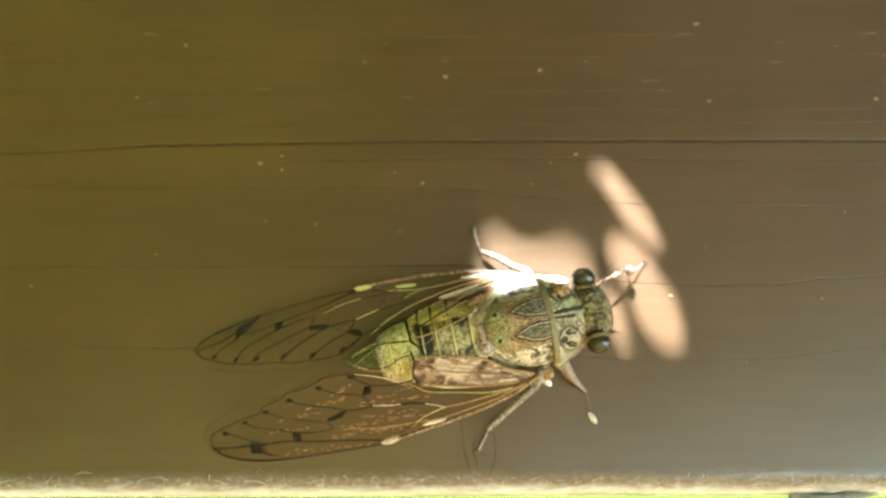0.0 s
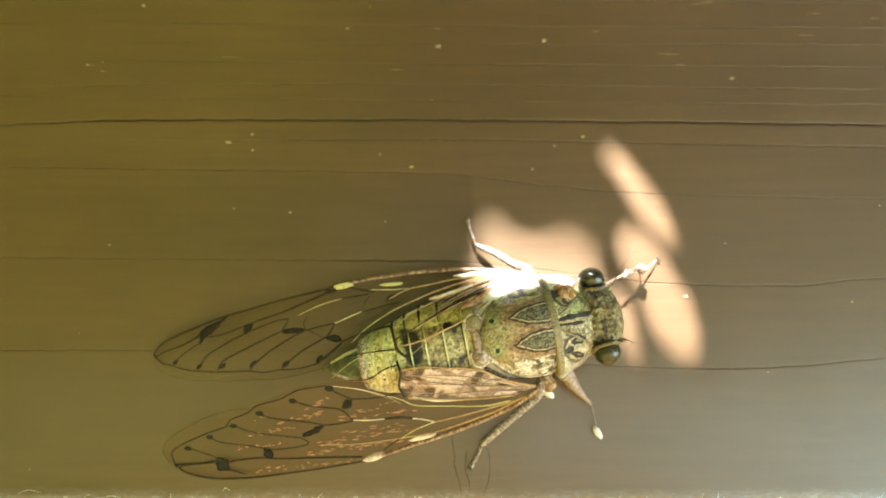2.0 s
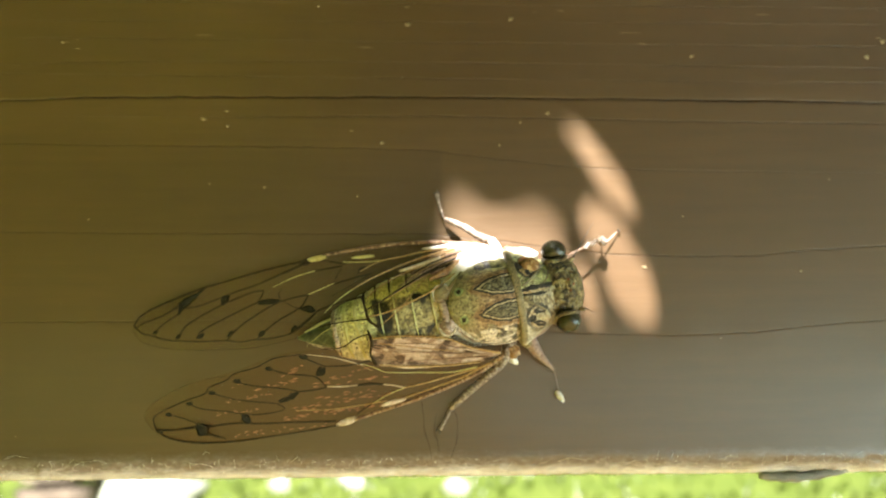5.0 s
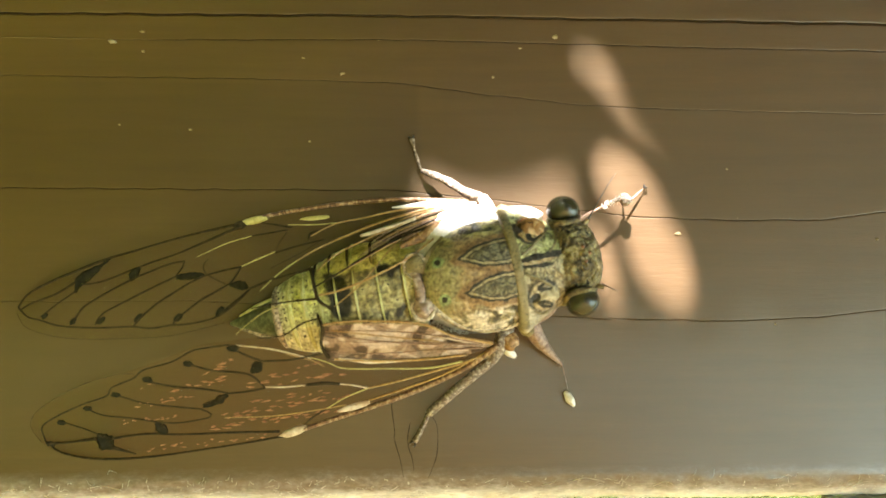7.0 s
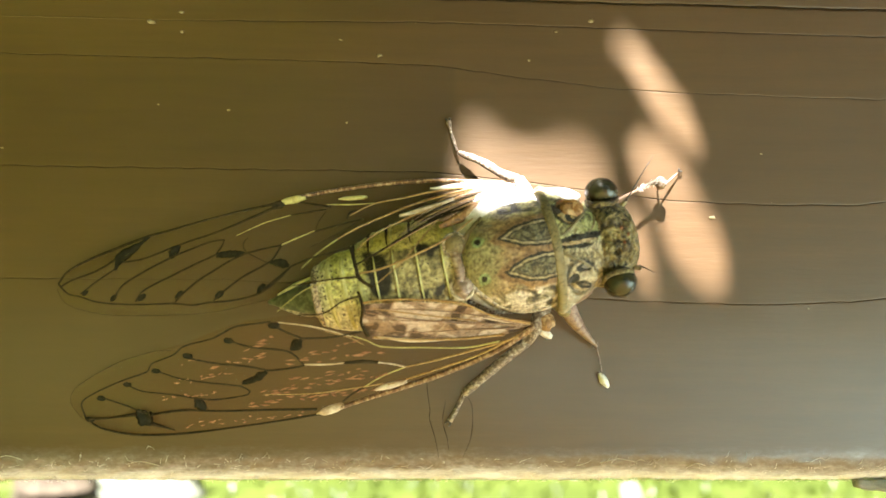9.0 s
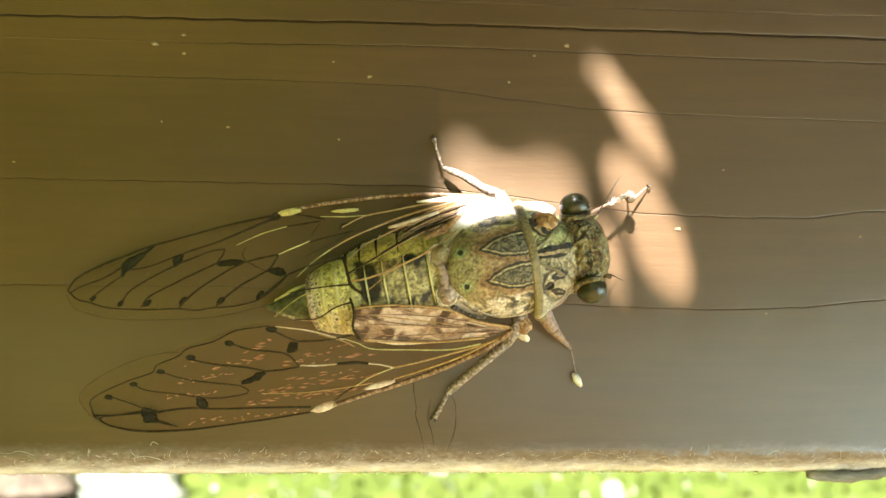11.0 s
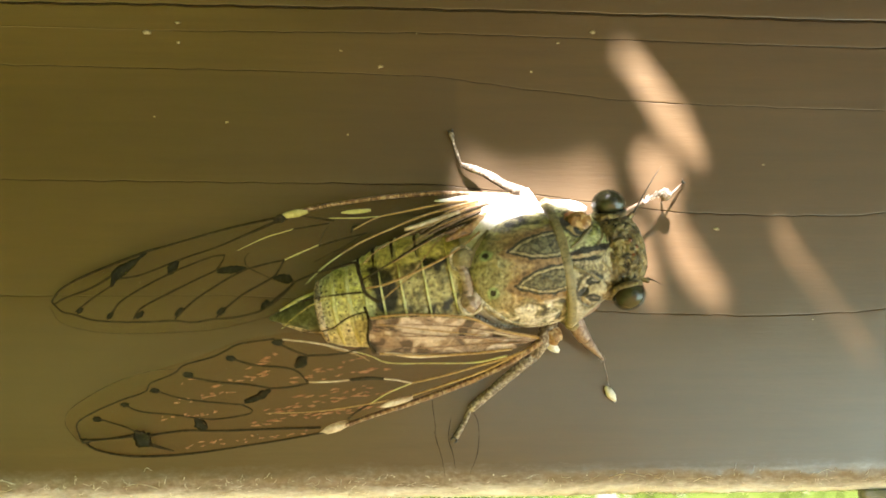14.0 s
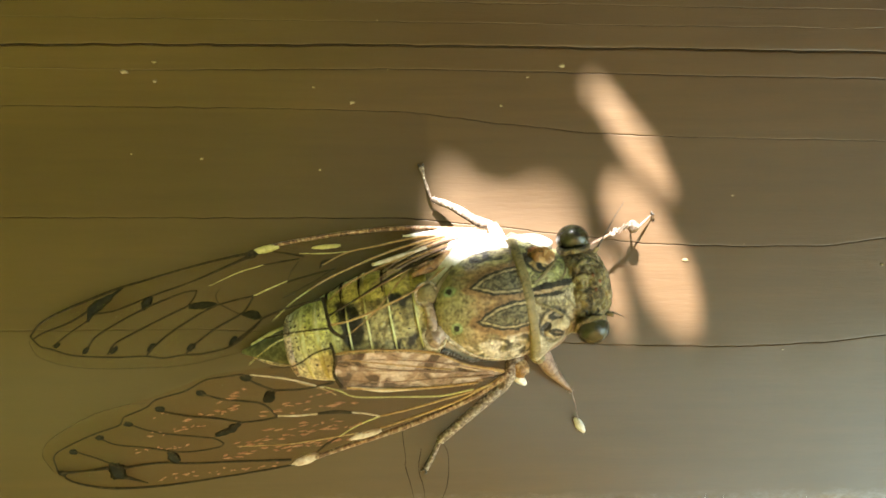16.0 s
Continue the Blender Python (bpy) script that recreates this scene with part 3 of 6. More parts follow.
def make_grass():
    """Tufts on the lawn beyond the rail, and a thinner cover behind."""
    rnd = random.Random(4)
    verts, faces = [], []
    for k in range(5200):
        if k < 4400:
            y = 2.6 + 9.5 * rnd.random() ** 1.3
            x = (rnd.random() - 0.5) * (2.5 + y * 1.7)
        else:
            x, y = rnd.uniform(-6, -1.6), rnd.uniform(-6, -0.6)
        tall = rnd.uniform(0.03, 0.09)
        base = rolling(x, y)
        for _ in range(3):
            w, lean, turn = rnd.uniform(0.006, 0.016), rnd.uniform(0.02, 0.09), rnd.uniform(0, 6.28)
            cx, cy = math.cos(turn), math.sin(turn)
            n = len(verts)
            verts += [(x - cy * w, y + cx * w, base - 0.01), (x + cy * w, y - cx * w, base - 0.01),
                      (x + cx * lean * 0.4 + cy * w * 0.8, y + cy * lean * 0.4 - cx * w * 0.8, base + tall * 0.6),
                      (x + cx * lean * 0.4 - cy * w * 0.8, y + cy * lean * 0.4 + cx * w * 0.8, base + tall * 0.6),
                      (x + cx * lean, y + cy * lean, base + tall)]
            faces += [(n, n + 1, n + 2, n + 3), (n + 3, n + 2, n + 4)]
    me = bpy.data.meshes.new("grass")
    me.from_pydata(verts, [], faces)
    me.materials.append(GRASS)
    return tagged(new("grass", me), "bright yellow-green grass tufts on the lawn", "grass", kind="stuff")


make_ground()
make_grass()
def make_stone(x, y, w, tall, seed):
    bm = blob(bmesh.new(), (0, 0, tall * 0.3), (w / 2, w * 0.35, tall * 0.7), seed, 0.5, 0, 18, 12)
    ob = link_mesh("stone", bm, PALE_PATH, 1)
    ob.location = (x, y, rolling(x, y))
    return tagged(ob, "pale sunlit stone lying in the grass", "stone", "stones in the grass")


for k, (x, y, w, tall) in enumerate(((-1.68, 5.2, 0.70, 0.34), (-1.05, 6.3, 0.16, 0.10), (-0.5, 6.4, 0.22, 0.12), (1.35, 5.0, 0.16, 0.10), (0.3, 6.0, 0.2, 0.10))):
    make_stone(x, y, w, tall, k + 3)
def make_stump(x, y):
    bm = bmesh.new()
    tube(bm, [(0, 0, -0.05), (0.01, 0, 0.1), (0.0, 0.01, 0.3), (0.02, 0, 0.52)], [0.27, 0.235, 0.22, 0.215], n=12, sides=18)
    for v in bm.verts:
        v.co += Vector((v.co.x, v.co.y, 0)) * 0.12 * noise.noise(v.co * 9)
    ob = link_mesh("tree_stump", bm, BARK, 1)
    ob.location = (x, y, rolling(x, y))
    return tagged(ob, "dark brown tree stump standing in the grass", "stump")


make_stump(-2.2, 5.0)
# unseen ground added as reflectors: warm in the middle, pale blue-green at right
tagged(slab("bounce_path", -0.7, 1.3, -9.0, 0.6, -0.05, 0.07, EARTH), "unseen tan earth path added to bounce warm light", "path", kind="structure")
tagged(slab("paving", 1.3, 18.0, -26.0, -0.4, -0.05, 0.075, BOUNCE_SLAB), "unseen pale blue-green slab added as a reflector", "paving", kind="structure")

# ---- the rail ----
def line_of(points):
    xs, zs = [p[0] for p in points], [p[1] for p in points]
    return lambda x: float(np.interp(x, xs, zs)) + 0.12 * noise.noise(Vector((x * 0.35, zs[0], 0))) + 0.06 * noise.noise(Vector((x * 1.7, zs[0], 5)))


# drying cracks along the grain: course, depth in mm, half width in mm, the stretch in which they gape
CRACKS = [
    (line_of([(-75, -3.1), (-27, -3.0), (0, -4.3), (20, -5.1), (33, -5.4), (43, -5.0), (54, -3.9), (75, -2.5)]), 0.9, 0.05, lambda x: 0.35 + 0.12 * (x > 15)),
    (line_of([(-72, 9.7), (-37, 9.5), (-4, 9.4), (8, 8.2), (23, 6.4), (33, 6.1), (44, 6.1), (53, 7.1), (75, 8.2)]), 0.9, 0.048, lambda x: 1.0 if x < -2 or x > 20 else 0.35),
    (line_of([(-74, 22.7), (-40, 22.4), (-16, 22.2), (-4, 21.9), (6.3, 20.6), (15, 19.7), (24, 19.1), (50, 18.7), (66, 18.6)]), 0.9, 0.045, lambda x: 1.0 if x < 30 else 0.5),
    (line_of([(-75, 27.0), (-30, 26.8), (-4, 27.1), (9, 26.9), (33, 26.5), (66, 26.2)]), 1.0, 0.055, lambda x: min(1.0, max(0.0, (x + 36) / 12))),
    (line_of([(-75, 28.5), (-70, 28.8), (-56, 29.6), (-38, 29.8), (-4, 30.0), (42, 29.7), (66, 29.5)]), 2.2, 0.12, lambda x: 1.0 if x > -55 else 0.6),
    (line_of([(-75, 33.3), (-29, 33.0), (7, 32.8), (66, 32.6)]), 0.6, 0.035, lambda x: 0.5 + 0.5 * math.sin(x * 0.19 + 2)),
    (line_of([(-75, 34.4), (-48, 35.2), (-20, 35.4), (16, 35.3), (66, 34.9)]), 0.6, 0.038, lambda x: 0.6 + 0.5 * math.sin(x * 0.21)),
    (line_of([(-75, 38.9), (-39, 38.7), (-4, 38.5), (66, 38.4)]), 0.6, 0.038, lambda x: 0.7 + 0.4 * math.sin(x * 0.13 + 1)),
    (line_of([(-75, 41.4), (15, 41.8), (66, 42.0)]), 0.6, 0.035, lambda x: 0.45 + 0.5 * math.sin(x * 0.15 + 3)),
    (line_of([(-75, 44.4), (-32, 44.6), (-4, 44.5), (70, 44.6)]), 0.6, 0.038, lambda x: 0.55 + 0.5 * math.sin(x * 0.17 + 2)),
    (line_of([(-75, 48.0), (0, 48.4), (70, 48.6)]), 0.6, 0.035, lambda x: 0.5 + 0.5 * math.sin(x * 0.11 + 4)),
]
LOW, TOP, DEEP, ROUND = -25.1, 116.0, 42.0, 3.2


def make_rail():
    """One plank on edge: finely modelled where the insect sits, with cracks cut into its face and a worn, rounded lower arris."""
    fine = list(np.arange(-92, 78, 0.55))
    xs = [-1200, -800, -500, -300, -200, -150, -120, -104] + fine + [84, 96, 120, 160, 240, 400, 700, 1200]
    bm = bmesh.new()
    cols = []
    for x in xs:
        col = []
        near = 1.0 if -95 < x < 82 else 0.0
        def add(z, y, amp=0.05):
            p = Vector((x * 0.05, z * 0.12, 1.0))
            col.append(bm.verts.new((x, y + near * amp * noise.noise(p) + near * 0.5 * amp * noise.noise(p * 5), z)))
        # underside, then round the arris on to the face
        for y in (DEEP, 24.0, 10.0, 6.0):
            add(LOW + 0.1 * noise.noise(Vector((x * 0.3, y, 0))), y, 0.0)
        for k in range(15):
            w = math.pi / 2 * k / 14
            ragged = near * (0.30 * noise.noise(Vector((x * 0.55, k * 0.5, 7))) + 0.20 * noise.noise(Vector((x * 1.7, k * 0.9, 2))))
            r = ROUND + ragged * math.sin(w * 0.9 + 0.25) * min(1.0, 3.0 * (1 - k / 14))
            col.append(bm.verts.new((x, ROUND - r * math.sin(w), LOW + ROUND - r * math.cos(w) + 0.12 * noise.noise(Vector((x * 0.08, 0, 9))))))
        for up in (0.15, 0.45, 1.0):
            add(LOW + ROUND + up, 0.0)
        before = LOW + ROUND + 1.0
        for course, deep, half, gape in CRACKS:
            z, g = course(max(-90.0, min(76.0, x))), gape(x) * near
            wide = half * (0.55 + 0.45 * min(1, g)) * (1 + 0.3 * noise.noise(Vector((x * 0.5, deep, 3))))
            for f in (0.25, 0.5, 0.75, 1.0):
                add(before + (z - 4.5 * half - before) * f, 0.0)
            add(z - 2.2 * half, 0.0)
            add(z - wide, 0.015 * g)
            add(z - wide * 0.8, deep * g, 0.1)
            add(z + wide * 0.8, deep * g, 0.1)
            add(z + wide, 0.015 * g)
            add(z + 2.2 * half, 0.0)
            add(z + 4.5 * half, 0.0)
            before = z + 4.5 * half
        for z in (52, 58, 66, 80, 100, TOP - 2):
            add(z, 0.0)
        for z, y in ((TOP - 0.6, 0.6), (TOP, 2.0), (TOP, DEEP - 2), (TOP - 2, DEEP), (40, DEEP), (LOW + 3, DEEP)):
            col.append(bm.verts.new((x, y, z)))
        cols.append(col)
    n = len(cols[0])
    for a, b in zip(cols, cols[1:]):
        for k in range(n):
            bm.faces.new((a[k], b[k], b[(k + 1) % n], a[(k + 1) % n]))
    bm.faces.new(cols[0])
    bm.faces.new(cols[-1][::-1])
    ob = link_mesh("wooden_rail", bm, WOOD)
    ob.location = (0, 0, Z0)
    return tagged(ob, "dark brown stained wooden rail with long drying cracks", "rail")


rail = make_rail()


def make_rail_details():
    # splinter that hangs from the lower arris
    bm = bmesh.new()
    tube(bm, [(44.0, 2.2, -25.3), (46, 2.0, -25.6), (50, 1.9, -25.55), (54, 2.1, -25.0), (58, 2.6, -24.5), (62, 3.0, -24.2)],
         [0.7, 1.0, 0.95, 0.95, 0.6, 0.35], n=40, sides=9, flat=0.75)
    for v in bm.verts:
        v.co += Vector((0.2 * noise.noise(v.co * 1.1), 0.2 * noise.noise(v.co * 1.3 + Vector((4, 0, 0))), 0.28 * noise.noise(v.co * 0.9 + Vector((0, 7, 0)))))
    part("splinter", bm, SPLINTER, rail, "rough grey splinter peeling from the lower edge")
    # short cracks of a small knot under the insect
    for line in ([(-4.7, -13.0), (-4.6, -15.1), (-4.3, -17.2), (-4.35, -18.1), (-3.7, -20.3), (-3.3, -22.3)],
                 [(-0.6, -15.2), (0.2, -16.4), (0.4, -17.7), (0.35, -19.2), (0.1, -20.5), (-0.6, -22.2)],
                 [(-2.6, -16.2), (-2.9, -18.4), (-2.4, -20.2), (-2.2, -21.6)]):
        bm = bmesh.new()
        tube(bm, [(x, 0.0, z) for x, z in line], [0.015, 0.045, 0.03, 0.05, 0.03, 0.015], n=26, sides=6)
        part("knot_crack", bm, CRACK, rail)
    # shade inside the drying cracks, put in as dark tubes
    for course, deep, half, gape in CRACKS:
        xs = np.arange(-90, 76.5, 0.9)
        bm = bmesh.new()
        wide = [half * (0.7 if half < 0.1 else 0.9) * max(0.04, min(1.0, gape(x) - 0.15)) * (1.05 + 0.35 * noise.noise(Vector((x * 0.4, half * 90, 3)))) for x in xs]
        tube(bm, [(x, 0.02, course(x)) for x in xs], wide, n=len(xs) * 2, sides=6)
        part("crack_shade", bm, CRACK, rail, "dark tube for the shade in a drying crack")
    # stuck grains and chips of pale paint
    spots = [(-50, 47.4, 0.45), (-36.6, 26.5, 0.62), (-33.2, 27.7, 0.35), (-33.0, 25.4, 0.36), (-6.6, 41.3, 0.6), (-35.3, 16.8, 0.26), (-57.5, 38.1, 0.36),
             (-6.6, 57.4, 0.7), (8.9, 42.3, 0.6), (35.1, 50.4, 0.6), (63.3, 36.7, 0.6), (-10.4, 23.0, 0.42), 
             (36.3, 36.6, 0.45), (65.9, 39.2, 0.7), (27.8, 4.5, 0.45), (50.9, 3.9, 0.35), (6.9, 22.7, 0.3), (10.1, 26.2, 0.28), (14.2, 27.6, 0.5),
             (-20, 44, 0.3), (-14, 15, 0.25)]
    for k, (x, z, r) in enumerate(spots):
        bm = bmesh.new()
        r *= 0.75
        blob(bm, (0, 0, 0), (0.85 * r * (0.8 + 0.5 * ((k * 7) % 5) / 5), 0.06, r * 0.55), seed=k, rough=1.3, nu=9, nv=6)
        ob = part("paint_chip", bm, CHIP, rail, "small pale chip stuck to the stain" if k == 0 else "")
        ob.location = (x / 1000, -0.00006, z / 1000)
    rnd, bm = random.Random(11), bmesh.new()
    for k in range(28):
        x, z, r = rnd.uniform(-85, 70), rnd.uniform(-20, 60), rnd.uniform(0.04, 0.12)
        blob(bm, (x, -0.02, z), (r * rnd.uniform(0.8, 2.6), 0.05, r), seed=k, rough=0.8, nu=6, nv=4)
    for k in range(16):
        z = rnd.uniform(35.0, 50.0)
        x, long = rnd.uniform(-60, 65), rnd.uniform(0.8, 3.2)
        tube(bm, [(x, -0.03, z), (x + long / 2, -0.05, z + rnd.uniform(-0.04, 0.04)), (x + long, -0.03, z)], [0.02, rnd.uniform(0.03, 0.06), 0.02], n=5, sides=4)
    tagged(part("dust", bm, CHIP, rail, "pale dust and raised grain flecks"), kind="stuff")
    bm = bmesh.new()
    for k in range(1500):
        x, w = rnd.uniform(-85, 72), 1.45 * rnd.random() ** 2.2
        r = ROUND + 0.03
        y, z = ROUND - r * math.sin(w), LOW + ROUND - r * math.cos(w)
        lx, out = rnd.gauss(0, 0.5) + 0.25, rnd.uniform(0.05, 0.4)
        tube(bm, [(x, y, z), (x + lx * 0.5, y - out * 0.6, z + rnd.uniform(-0.1, 0.35)), (x + lx, y - out * rnd.uniform(0.1, 1.0), z + rnd.uniform(-0.2, 0.8))],
             [0.030, 0.022, 0.008], n=4, sides=3)
    for k in range(700):
        x, lx = rnd.uniform(-85, 72), rnd.gauss(0, 0.7)
        y = rnd.uniform(1.2, 3.3)
        z = LOW + ROUND - math.sqrt(max(0.0, ROUND ** 2 - (ROUND - y) ** 2)) if y < ROUND else LOW
        tube(bm, [(x, y, z + 0.1), (x + lx * 0.5, y, z - rnd.uniform(0.05, 0.25)), (x + lx, y - 0.1, z - rnd.uniform(0.05, 0.4))], [0.03, 0.03, 0.012], n=4, sides=3)
    for x, z, lean in ((-62, -21.9, 3.2), (-48, -22.6, -2.6), (-35, -21.6, 1.0), (-33.5, -23.2, -3.4), (14.5, -22.9, 3.6), (24, -23.4, 2.2), (38, -22.8, 1.6)):
        tube(bm, [(x, 0.1, z), (x + lean * 0.5, -0.5, z + 0.55), (x + lean, -0.1, z + 0.2)], [0.03, 0.035, 0.012], n=8, sides=4)
    tagged(part("frayed_fibre_fringe", bm, FIBRE, rail, "pale frayed wood fibres along the lower edge"), kind="stuff")


make_rail_details()


def make_post(x):
    bm = bmesh.new()
    bmesh.ops.create_cube(bm, size=1)
    for v in bm.verts:
        v.co = (v.co.x * 90, v.co.y * 90, v.co.z * 1400)
    bmesh.ops.bevel(bm, geom=bm.edges, offset=6, segments=3, affect="EDGES")
    ob = link_mesh("rail_post", bm, POST)
    ob.location = (x, 0.042 + 0.045, 0.62)
    return tagged(ob, "dark brown square wooden post behind the rail", "post", "posts of the rail")


for x in (-1.05, 1.05):
    make_post(x)


# ---- unseen tree, added to shade the rail ----
def shade_spot(x, z, depth):
    """The place, depth mm before the face, whose shadow falls on the face at (x, z) mm."""
    f = depth / -SUN.y
    return Vector((x + SUN.x * f, -depth, z + SUN.z * f))


def leaf_outline(n=9):
    side = [(t, 0.5 * math.sin(math.pi * t ** 0.8) * (1 - 0.25 * t)) for t in np.linspace(0, 1, n)]
    return side


def leaf_mesh(bm, place, long, wide, turn, tip=0.0, roll=0.0, bow=0.10, blunt=0.0):
    """A curved leaf whose blade lies near the plane of the face; turn is the angle of its midrib."""
    m = Matrix.Translation(place) @ Euler((tip, roll, 0)).to_matrix().to_4x4() @ Matrix.Rotation(-turn, 4, "Y")
    rows = []
    for t, w in leaf_outline() if not blunt else [(t, 0.5 * max(0.0, math.sin(math.pi * t)) ** blunt) for t in np.linspace(0, 1, 15)]:
        lift = -bow * long * math.sin(math.pi * t)
        rows.append([bm.verts.new(m @ Vector(((t - 0.5) * long, lift + (0.0 if k == 0 else -bow * w * wide), k * w * wide))) for k in (-1, 0, 1)])
    for a, b in zip(rows, rows[1:]):
        for k in (0, 1):
            try:
                bm.faces.new((a[k], a[k + 1], b[k + 1], b[k]))
            except ValueError:
                pass


# openings in the foliage, shaped to the sun patches: centre on the face, half length, half width, angle
GAPS = [
    (22.0, 19.4, 8.4, 1.45, -56.5),
    (23.1, 17.4, 4.2, 1.7, -55.0),
    (22.5, 9.0, 5.6, 2.7, -58.0),
    (25.4, 2.8, 6.9, 3.0, -68.0),
    (19.3, 1.0, 4.6, 1.1, -78.0),
    (2.9, 4.6, 9.9, 3.1, 101.0),
    (12.2, 3.9, 8.4, 4.0, 90.0),
    (6.8, 4.2, 8.2, 8.0, 0.0),
    (40.7, -2.2, 9.4, 2.2, -54.0),
    (46.2, -13.8, 9.4, 3.0, -73.0),
]


def in_gap(x, z):
    """Whether any of these places on the face lies in an opening."""
    x, z = np.asarray(x, float), np.asarray(z, float)
    for cx, cz, long, wide, turn in GAPS:
        c, s = math.cos(radians(turn)), math.sin(radians(turn))
        u, v = c * (x - cx) + s * (z - cz), -s * (x - cx) + c * (z - cz)
        if np.any((u / long) ** 2 + (v / wide) ** 2 < 1):
            return True
    return False


RIM = np.array([(t - 0.5, k * w) for t, w in leaf_outline(31) for k in np.linspace(-1, 1, 11)])


def leaf_clear(x, z, long, wide, turn):
    c, s = math.cos(turn), math.sin(turn)
    u, v = RIM[:, 0] * long, RIM[:, 1] * wide
    return not in_gap(x + c * u - s * v, z + s * u + c * v)


def make_tree():
    tree = new("tree")
    tree.location = (-1.9, -2.3, 0)
    trunk_top = Vector((-1.9, -2.3, 0))
    bm = bmesh.new()
    tube(bm, [(0, 0, -0.1), (0.05, 0.02, 0.9), (0.0, 0.1, 1.8), (0.15, 0.1, 2.8), (0.2, 0.3, 3.9)], [0.2, 0.14, 0.12, 0.1, 0.05], n=24, sides=12)
    part("trunk", bm, BARK, tree, "", 1)
    hub = shade_spot(0, 130, 215) / 1000 + Vector((0, 0, Z0)) - trunk_top
    for ends in ([(0.02, 0.06, 1.5), (0.7, 0.7, 1.62), (1.3, 1.5, 1.55), tuple(hub + Vector((-0.12, -0.1, 0.05))), tuple(hub + Vector((0.14, 0.0, 0.03)))],
                 [(0.05, 0.1, 2.2), (0.8, 0.2, 2.7), (1.6, 0.3, 3.0)], [(0.1, 0.1, 2.6), (-0.5, 0.8, 3.2), (-0.6, 1.6, 3.5)], [(0.15, 0.2, 3.2), (1.0, 1.0, 3.7), (1.8, 1.9, 3.9)]):
        bm = bmesh.new()
        tube(bm, ends, [0.05, 0.03, 0.016, 0.006], n=24, sides=7)
        part("limb", bm, BARK, tree, "", 1)
    # the spray of leaves close above the rail
    rnd, bm = random.Random(21), bmesh.new()
    for sx in np.arange(-118, 112, 7.5):
        for sz in np.arange(-64, 96, 7.0):
            for size in (1.0, 0.75, 0.5, 0.33, 0.22):
                done = False
                for _ in range(7):
                    x, z, turn = sx + rnd.uniform(-3, 3), sz + rnd.uniform(-3, 3), rnd.uniform(-1.3, -0.5) if rnd.random() < 0.6 else rnd.uniform(0, 6.28)
                    long, wide = 34 * size, 17 * size
                    if leaf_clear(x, z, long, wide, turn):
                        place = shade_spot(x, z, rnd.uniform(185, 250)) / 1000 + Vector((0, 0, Z0)) - trunk_top
                        leaf_mesh(bm, place, long / 1000, wide / 1000, turn, rnd.uniform(-0.03, 0.03), rnd.uniform(-0.03, 0.03), 0.02)
                        done = True
                        break
                if done:
                    break
    for sx in np.arange(-14, 62, 1.7):
        for sz in np.arange(-26, 34, 1.7):
            if in_gap(sx, sz):
                continue
            for size in (0.45, 0.3, 0.3, 0.2, 0.2, 0.13, 0.13, 0.13, 0.09, 0.09, 0.09):
                turn = rnd.uniform(-1.05, -0.85) if rnd.random() < 0.7 else rnd.uniform(0, 6.28)
                x, z = sx + rnd.uniform(-0.8, 0.8), sz + rnd.uniform(-0.8, 0.8)
                if leaf_clear(x, z, 34 * size, 17 * size, turn):
                    place = shade_spot(x, z, rnd.uniform(165, 195) if x > 17 or z < -11 else rnd.uniform(300, 350)) / 1000 + Vector((0, 0, Z0)) - trunk_top
                    leaf_mesh(bm, place, 0.034 * size, 0.017 * size, turn, rnd.uniform(-0.03, 0.03), rnd.uniform(-0.03, 0.03), 0.02)
                    break
    for sx in np.arange(-8, 44, 0.9):
        for sz in np.arange(-18, 32, 0.9):
            if in_gap(sx, sz) or not in_gap(sx + np.array([-2.2, 2.2, 0, 0, 1.5, -1.5, 1.5, -1.5]), sz + np.array([0, 0, -2.2, 2.2, 1.5, 1.5, -1.5, -1.5])):
                continue
            for size in (0.16, 0.12, 0.09, 0.09, 0.07, 0.07, 0.05, 0.05):
                turn, x, z = rnd.uniform(-1.2, -0.8) + 3.14 * (rnd.random() < 0.5), sx + rnd.uniform(-0.3, 0.3), sz + rnd.uniform(-0.3, 0.3)
                if leaf_clear(x, z, 34 * size, 19 * size, turn):
                    place = shade_spot(x, z, rnd.uniform(165, 185) if x > 17 or z < -11 else rnd.uniform(300, 340)) / 1000 + Vector((0, 0, Z0)) - trunk_top
                    leaf_mesh(bm, place, 0.034 * size, 0.019 * size, turn, 0.0, 0.0, 0.02)
                    break
    tagged(part("leaf_spray", bm, LEAF, tree, "unseen leaf spray with gaps shaped to the sun patches", 1), kind="stuff")
    # the crown, open where the sun comes through
    bm, way = bmesh.new(), SUN.normalized()
    spot = Vector((0.01, 0, Z0)) - trunk_top
    made = 0
    while made < 2600:
        d = Vector((rnd.gauss(0, 1), rnd.gauss(0, 1), rnd.gauss(0, 0.5)))
        p = Vector((0.9, 1.1, 3.7)) + Vector((d.x * 1.1, d.y * 1.0, d.z * 1.0))
        if p.z < 2.1:
            continue
        off = p - spot
        if (off - way * off.dot(way)).length < 0.42:
            continue
        leaf_mesh(bm, p, rnd.uniform(0.12, 0.24), rnd.uniform(0.07, 0.13), rnd.uniform(0, 6.28), rnd.uniform(-1.5, 1.5), rnd.uniform(-1.5, 1.5))
        made += 1
    tagged(part("crown", bm, CROWN, tree, "unseen loose leafy crown with gaps", 1), kind="stuff")
    return tagged(tree, "unseen broad-leaved tree added to shade the wooden rail", "tree"), trunk_top


tree, TREE_AT = make_tree()


